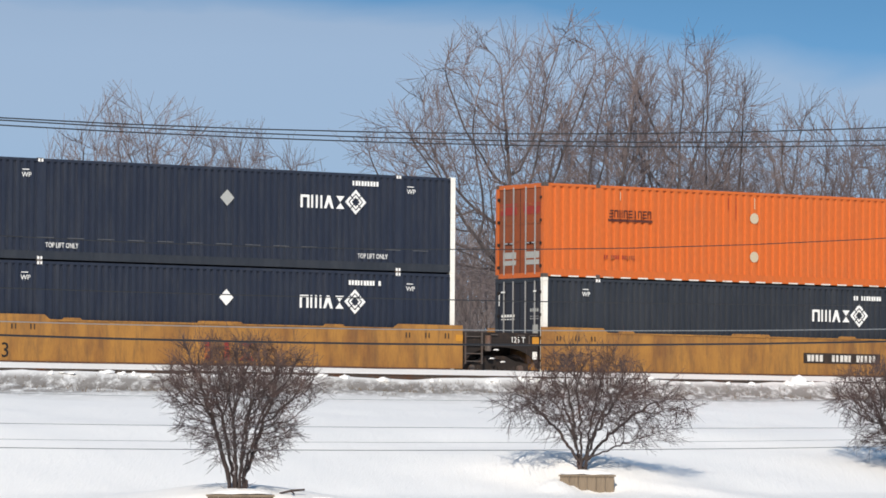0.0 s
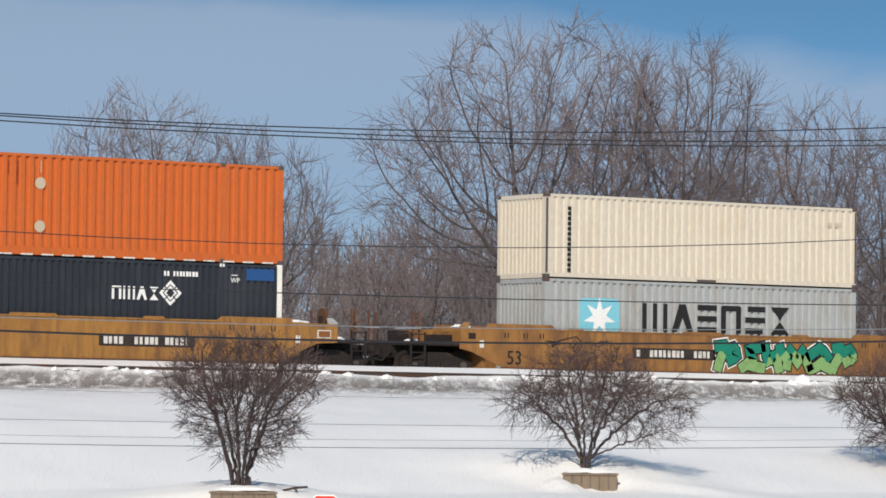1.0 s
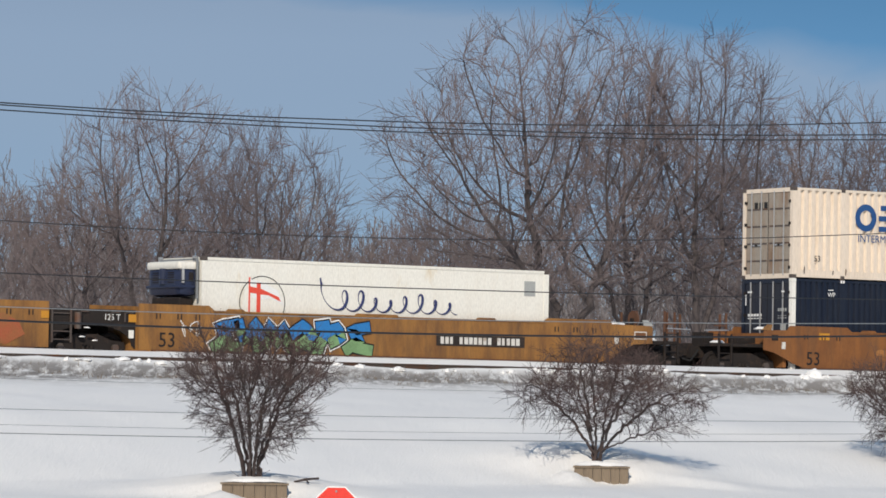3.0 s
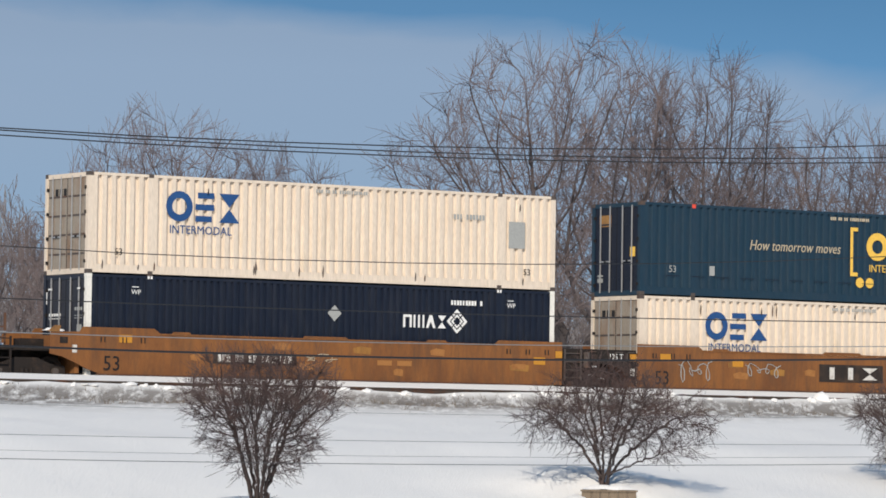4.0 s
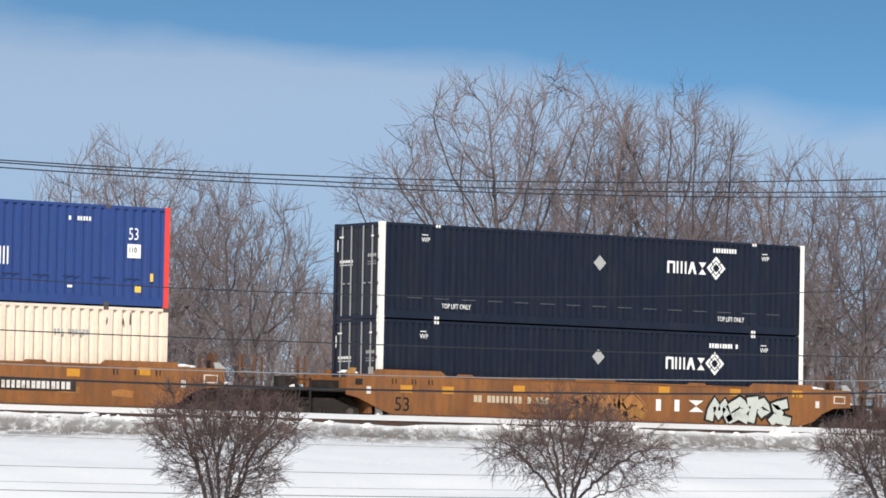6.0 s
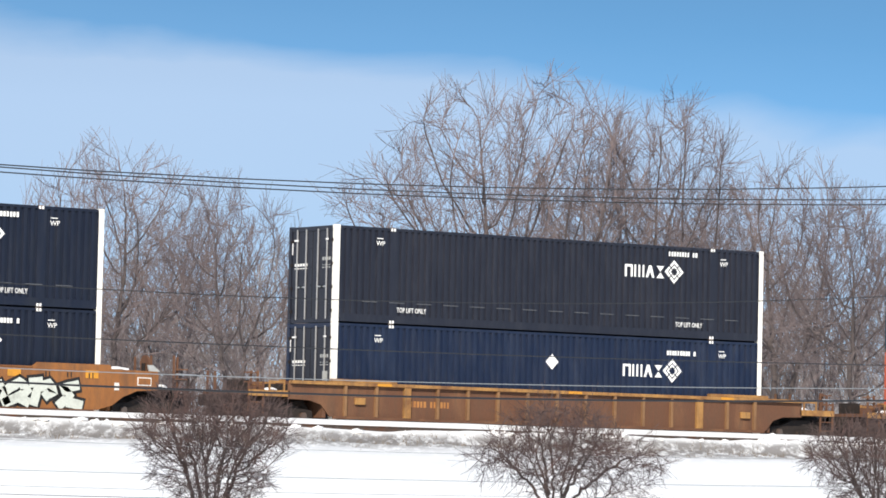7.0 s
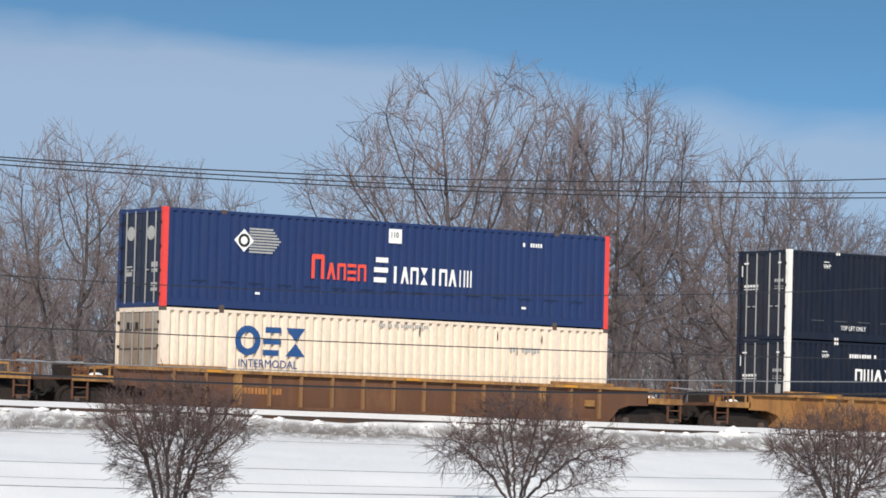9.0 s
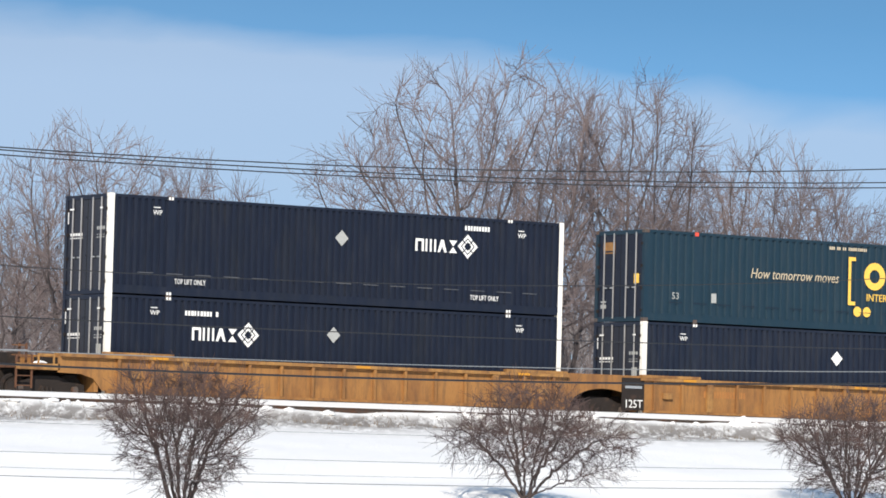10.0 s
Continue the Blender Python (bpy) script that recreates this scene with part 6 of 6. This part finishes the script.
def build_trees():
    tag = ("bare leafless deciduous tree with fine grey-brown twigs", "tree", "trees behind the track")
    kinds = {}
    wood = (M_BARK, M_TWIG)
    grown = dict(mats=wood, step=0.42, reach=3.2, tip=0.0100, limb=0.025, twig=(1.45, 0.8, 1.6, 0.24), rise=0.14, power=2.02, outward=0.28, core=2.5)
    kinds["big_a"] = branched("tree", *tag, 101, (((-5.4, 0, 8.2), (3.2, 3.4, 3.1)), ((-2.8, 0, 10.4), (2.9, 3.8, 3.5)), ((0.8, 0.2, 10.2), (3.2, 3.8, 4.2)), ((-1.5, 0, 6.0), (5.5, 4.2, 2.6)), ((3.4, 0.4, 9.2), (2.6, 3.4, 4.3))),
                              (((0, 0, -0.4), (-0.05, 0, 1.6), (-0.35, 0, 2.6), (-1.2, 0.2, 5.2), (-1.7, 0.3, 7.0)), ((-0.05, 0, 1.6), (0.7, -0.3, 3.4), (1.5, -0.4, 5.6)), ((-0.35, 0, 2.6), (-2.2, -0.6, 4.4), (-3.6, -0.8, 5.8)), ((0.7, -0.3, 3.4), (0.3, 1.2, 5.6))), count=2200, clear=0.66, **grown)
    kinds["big_b"] = branched("tree", *tag, 102, (((-0.9, 0, 10.3), (2.7, 3.4, 3.9)), ((1.3, 0, 10.8), (1.8, 2.8, 3.3)), ((0.3, 0, 6.6), (3.7, 3.6, 3.0)), ((2.4, 0, 8.2), (2.0, 2.8, 3.0))),
                              (((0, 0, -0.4), (0.1, 0, 2.2), (0.0, 0.1, 4.4), (-0.3, 0.1, 7.2)), ((0.1, 0, 2.2), (0.9, -0.5, 4.6), (1.2, -0.6, 6.8)), ((0.0, 0.1, 4.4), (-1.3, 0.5, 6.4))), count=1500, clear=0.66, **grown)
    kinds["mid_a"] = branched("tree", *tag, 103, (((0, 0, 7.4), (4.7, 4.0, 4.0)), ((-0.4, 0, 9.9), (2.6, 2.6, 2.2)), ((0.2, 0, 5.0), (3.6, 3.2, 2.0))),
                              (((0, 0, -0.4), (0.1, 0, 2.0), (0.3, 0, 5.6)), ((0.1, 0, 1.4), (-0.9, 0.2, 3.6), (-1.3, 0.2, 5.4)), ((0.1, 0, 2.0), (1.2, -0.3, 4.4))), count=1150, clear=0.66, **grown)
    kinds["mid_b"] = branched("tree", *tag, 104, (((0, 0, 6.6), (3.9, 3.5, 4.0)), ((0.7, 0, 9.0), (2.0, 2.0, 2.2)), ((-0.3, 0, 4.4), (2.9, 2.6, 1.8))),
                              (((0, 0, -0.4), (0, 0, 1.6), (0.4, 0.2, 5.0)), ((0, 0, 1.0), (-0.7, -0.3, 3.2), (-1.0, -0.3, 4.6)), ((0, 0, 1.6), (0.9, 0.3, 3.6))), count=950, clear=0.66, **grown)
    # kind, heading, distance, turn, size
    plan = [
        ("big_a", 35.15, 158, 0, 1.0), ("big_b", 36.95, 162, 40, 1.0), ("mid_a", 36.0, 174, 200, 1.1),
        ("mid_a", 29.45, 163, 0, 0.99), ("mid_b", 31.05, 160, 90, 0.94), ("mid_b", 28.5, 164, 10, 0.80),
        ("mid_a", 38.6, 168, 120, 1.02), ("mid_b", 39.6, 160, 200, 0.95), ("mid_a", 40.8, 166, 300, 0.80),
        ("mid_b", 27.3, 168, 150, 0.75), ("mid_b", 32.7, 172, 20, 0.62), ("mid_a", 41.9, 170, 30, 0.75),
        ("mid_a", 37.8, 182, 230, 1.0), ("mid_b", 33.4, 178, 250, 0.80),
        ("mid_b", 30.3, 176, 310, 0.9),
    ]
    used = set()
    for kind, az, dist, turn, size in plan:
        x, y, z = at(az, dist, -0.45)
        src = kinds[kind]
        if kind not in used:
            used.add(kind)
            src.matrix_basis = pose(x, y, z, 0, 0, turn)
            src.scale = (size, size, size)
        else:
            t = copy_thing(src, pose(x, y, z, 0, 0, turn))
            t.scale = (size, size, size)
    # low brushwood behind
    limbs, twigs = Wood(), Wood()
    r2 = random.Random(55)
    for i in range(300):
        az = r2.uniform(26.2, 43.0)
        dist = r2.uniform(170, 225)
        x, y, z = at(az, dist, -0.5)
        grow(r2, limbs, twigs, Vector((x, y, z)), Vector((r2.gauss(0, 0.18), r2.gauss(0, 0.18), 1)), r2.uniform(3.0, 6.6) * (1.15 if az > 36.5 else 1.1), r2.uniform(0.03, 0.07), 0, BRUSH)
    # far woodland, its haze carried by the pale material
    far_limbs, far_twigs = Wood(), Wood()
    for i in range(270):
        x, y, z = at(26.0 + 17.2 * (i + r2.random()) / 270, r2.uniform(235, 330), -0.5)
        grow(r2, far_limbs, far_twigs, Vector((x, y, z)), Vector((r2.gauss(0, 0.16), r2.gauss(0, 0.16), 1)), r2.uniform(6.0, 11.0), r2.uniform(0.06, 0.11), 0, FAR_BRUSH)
    b = tagged(new("brushwood"), "dense low bare brushwood behind the trees", "brushwood", kind="stuff")
    raw("stem", limbs.v, limbs.f, M_BRUSH, b)
    raw("twig_mass", twigs.v, twigs.f, M_BRUSH, b)
    b = tagged(new("far_brushwood"), "bare woodland far behind the line, haze painted in as pale grey", "brushwood", kind="stuff")
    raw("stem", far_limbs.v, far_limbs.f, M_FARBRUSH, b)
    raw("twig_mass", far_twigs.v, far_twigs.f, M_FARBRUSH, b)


def build_shrubs():
    mats = (M_SHRUB, M_SHRUBTIP)
    group = "shrubs along the bank"
    fine = dict(mats=mats, step=0.095, reach=0.9, power=2.3, outward=0.32)
    ring_of = lambda n, spread, high, seed: [((0.16 * math.cos(a) * q, 0.12 * math.sin(a) * q, -0.2), (0.20 * math.cos(a) * q, 0.16 * math.sin(a) * q, 0.25), (spread * math.cos(a) * q, spread * math.sin(a) * q, high * (0.8 + 0.4 * q))) for a, q in [(i * 2.4 + seed, 0.35 + 0.65 * ((i * 7) % n) / n) for i in range(n)]]
    b = branched("shrub", "dense bare reddish-brown shrub in a wooden planter", "shrub", group, 7, (((0.0, 0, 2.05), (1.62, 1.5, 0.85)), ((0.05, 0, 1.35), (1.25, 1.1, 0.75)), ((0.1, 0, 0.8), (0.8, 0.7, 0.4))),
                 ring_of(13, 0.70, 1.35, 0.3), count=1700, clear=0.15, tip=0.0045, limb=0.012, twig=(1.3, 0.16, 0.58, -0.03), rise=0.05, **fine)
    b.location = (41.03, 68.68, -2.68)
    arms = [((0.06 * math.cos(a), 0.05 * math.sin(a), -0.25), (0.10 * math.cos(a), 0.07 * math.sin(a), 0.22), (0.45 * x, 0.45 * y, 0.22 + 0.50 * (z - 0.22)), (x, y, z))
            for a, x, y, z in ((0.2, 0.65, 0.2, 1.95), (2.6, -0.55, -0.1, 1.95), (1.3, 0.1, 0.4, 2.1), (3.4, -1.15, 0.3, 1.45), (5.6, 1.55, -0.3, 1.45), (0.9, 1.15, 0.4, 1.75), (4.9, 1.25, -0.6, 0.75), (3.9, -0.75, -0.4, 1.1), (2.0, -0.2, 0.6, 1.7), (5.2, 0.5, -0.5, 1.5))]
    b = branched("shrub", "wide bare brown shrub with a short trunk in a snowy planter", "shrub", group, 8, (((0.1, 0, 1.75), (1.45, 1.3, 0.95)), ((1.7, 0, 1.40), (1.15, 0.9, 0.55)), ((-1.25, 0, 1.40), (0.8, 0.8, 0.55)), ((1.2, -0.4, 0.75), (1.0, 0.6, 0.32)), ((0.0, 0, 1.0), (0.9, 0.8, 0.55))),
                 arms, count=1250, clear=0.17, tip=0.0048, limb=0.013, twig=(1.2, 0.18, 0.65, -0.05), rise=0.03, **fine)
    b.location = (52.36, 73.2, -2.33)
    b = branched("shrub", "bare brown shrub on the snowy bank", "shrub", group, 9, (((0.0, 0, 1.8), (1.9, 1.6, 0.95)), ((0.0, 0, 1.0), (1.4, 1.2, 0.6))),
                 ring_of(11, 0.85, 1.15, 1.1), count=1700, clear=0.165, tip=0.0048, limb=0.013, twig=(1, 0.18, 0.58, -0.03), rise=0.04, **fine)
    b.location = (62.75, 74.7, -2.44)


def build_planters():
    for (x, y), turn, w, z in (((40.72, 68.05), -31.0, 1.24, -3.06), ((52.1, 72.65), -35.0, 1.16, -2.73)):
        p = tagged(new("planter_box"), "weathered plank planter box half buried in snow", "planter", "planters on the bank")
        hw, d, h0, h1 = w / 2, 0.9, -0.35, 0.30
        n = 6
        for i in range(n):
            a = -hw + i * w / n
            part("plank", boxes((a + 0.004, a + w / n - 0.004, 0, 0.04, h0, h1)), M_PLANK, p)
            part("plank", boxes((a + 0.004, a + w / n - 0.004, d, d + 0.04, h0, h1)), M_PLANK, p)
        for s in (-1, 1):
            part("end_board", boxes((*sorted((s * hw, s * (hw - 0.04))), 0.045, d - 0.005, h0, h1)), M_PLANK, p)
        part("cap_rail", boxes((-hw - 0.03, hw + 0.03, -0.03, 0.06, h1 + 0.002, h1 + 0.04)), M_PLANK, p)
        bm = bmesh.new()
        bmesh.ops.create_grid(bm, x_segments=14, y_segments=10, size=0.5)
        for v in bm.verts:
            u, q = v.co.x, v.co.y
            v.co = Vector((u * (w - 0.02), 0.46 + q * 0.86, h1 + 0.05 + 0.09 * (1 - (2 * u) ** 4) * (1 - (2 * q) ** 4) + 0.03 * noise.noise((u * 4, q * 4, x))))
        part("snow_fill", bm, M_CLOD, p, "snow heaped inside the box")
        p.matrix_basis = pose(x, y, z - 0.02, 0, 0, turn)
    # snapped twig lying on the snow
    tw = Wood()
    x, y = 42.0, 68.3
    z = snow_height(x, y) + 0.02
    tw.tube([Vector((x - 0.25, y, z)), Vector((x, y - 0.02, z + 0.05)), Vector((x + 0.3, y, z + 0.07))], [0.02, 0.025, 0.02], 6)
    tw.tube([Vector((x, y, z + 0.05)), Vector((x - 0.05, y - 0.2, z - 0.01))], [0.02, 0.015], 6)
    tagged(raw("stick", tw.v, tw.f, M_SHRUB), "short dark broken stick on the snow", "stick")


def build_sign():
    x, y, zc = 37.11, 59.35, -3.01
    s = tagged(new("stop_sign"), "red octagonal stop sign with white border on a steel post", "road sign")
    R = 0.37 / math.cos(math.pi / 8)
    octo = lambda r: [(r * math.cos(math.pi / 8 + k * math.pi / 4), r * math.sin(math.pi / 8 + k * math.pi / 4)) for k in range(8)]
    part("border", plate(octo(R), 0.0, 0.004), M_MARK, s, "white border")
    part("face", plate(octo(R * 0.945), -0.004, -0.001), M_SIGNRED, s)
    lettering("lettering", "STOP", 0.34, M_MARK, s, (0, -0.006, -0.12), squeeze=0.80, align="CENTER")
    part("post", boxes((-0.035, 0.035, 0.006, 0.04, -2.6, 0.36)), M_POST, s, "galvanised steel post")
    part("bolt", rod(bmesh.new(), (0, -0.012, 0.29), (0, 0.0, 0.29), 0.02, 8), M_POST, s)
    s.matrix_basis = pose(x, y, zc, 0, 0, -31)


def build_cables():
    """Overhead cables along the street, each a shallow sagging curve: heights at x = 24, 30, 36, and its radius. The
    four lowest stand in for cable shadows on the snow.
    """
    rows = ((2.228, 2.341, 2.659, 0.008, 0), (2.197, 2.260, 2.503, 0.008, 0), (2.137, 2.202, 2.436, 0.008, 0), (0.789, 0.829, 1.114, 0.006, 0),
            (0.166, 0.177, 0.250, 0.007, 0), (-0.242, -0.213, -0.095, 0.006, 2), (-0.411, -0.403, -0.274, 0.013, 0), (-1.108, -1.127, -1.066, 0.0022, 1),
            (-1.474, -1.480, -1.443, 0.003, 1), (-1.666, -1.672, -1.613, 0.0022, 1), (-1.769, -1.773, -1.714, 0.0045, 1))
    for a, b, c, r, grey in rows:
        k = (a - 2 * b + c) / 72.0
        m = (c - a) / 12.0
        w = Wood()
        pts = [Vector((x, 45.0, b + m * (x - 30) + k * (x - 30) ** 2)) for x in range(9, 58, 2)]
        w.tube(pts, [r] * len(pts), 6)
        tagged(raw("overhead_cable", w.v, w.f, (M_WIRE, M_WIRESHADE, M_POST)[grey]), "thin street cable, the four lowest standing in for cable shadows", "cable", "overhead cables")


def build_poles():
    """The poles that carry the cables, beyond the view on both hands."""
    for x in (9.0, 57.0):
        p = tagged(new("utility_pole"), "weathered wooden utility pole carrying the street cables", "utility pole", "utility poles")
        w = Wood()
        w.tube([Vector((0, 0, -0.4)), Vector((0, 0, 4)), Vector((0, 0, 9.4))], [0.17, 0.15, 0.11], 12)
        raw("pole", w.v, w.f, M_PLANK, p)
        part("crossarm", boxes((-0.06, 0.06, -1.1, 1.1, 8.6, 8.75)), M_PLANK, p)
        for y in (-0.95, 0.0, 0.95):
            part("insulator", rod(bmesh.new(), (0, y, 8.75), (0, y, 8.9), 0.05, 8), M_CASTING, p)
        p.location = (x, 45.15, -5.2)


build_ground()
build_rails()
build_train()
build_clods()
build_weeds()
build_trees()
build_shrubs()
build_planters()
build_sign()
build_cables()
build_poles()


def motions():
    """The train runs past towards -x at a steady pace, nudged twice to fit the camera's view."""
    view_nudge = {7.0: 0.3, 7.5: 0.07}
    for thing, x, z in TRAIN:
        rows = []
        for i in range(21):
            t = i * 0.5
            rows.append((t, pose(x - 25.5586 * t + 0.0064 * (t - 5) ** 2 + view_nudge.get(t, 0.0), TRACK_Y, z)))
        walk(thing, rows)


motions()
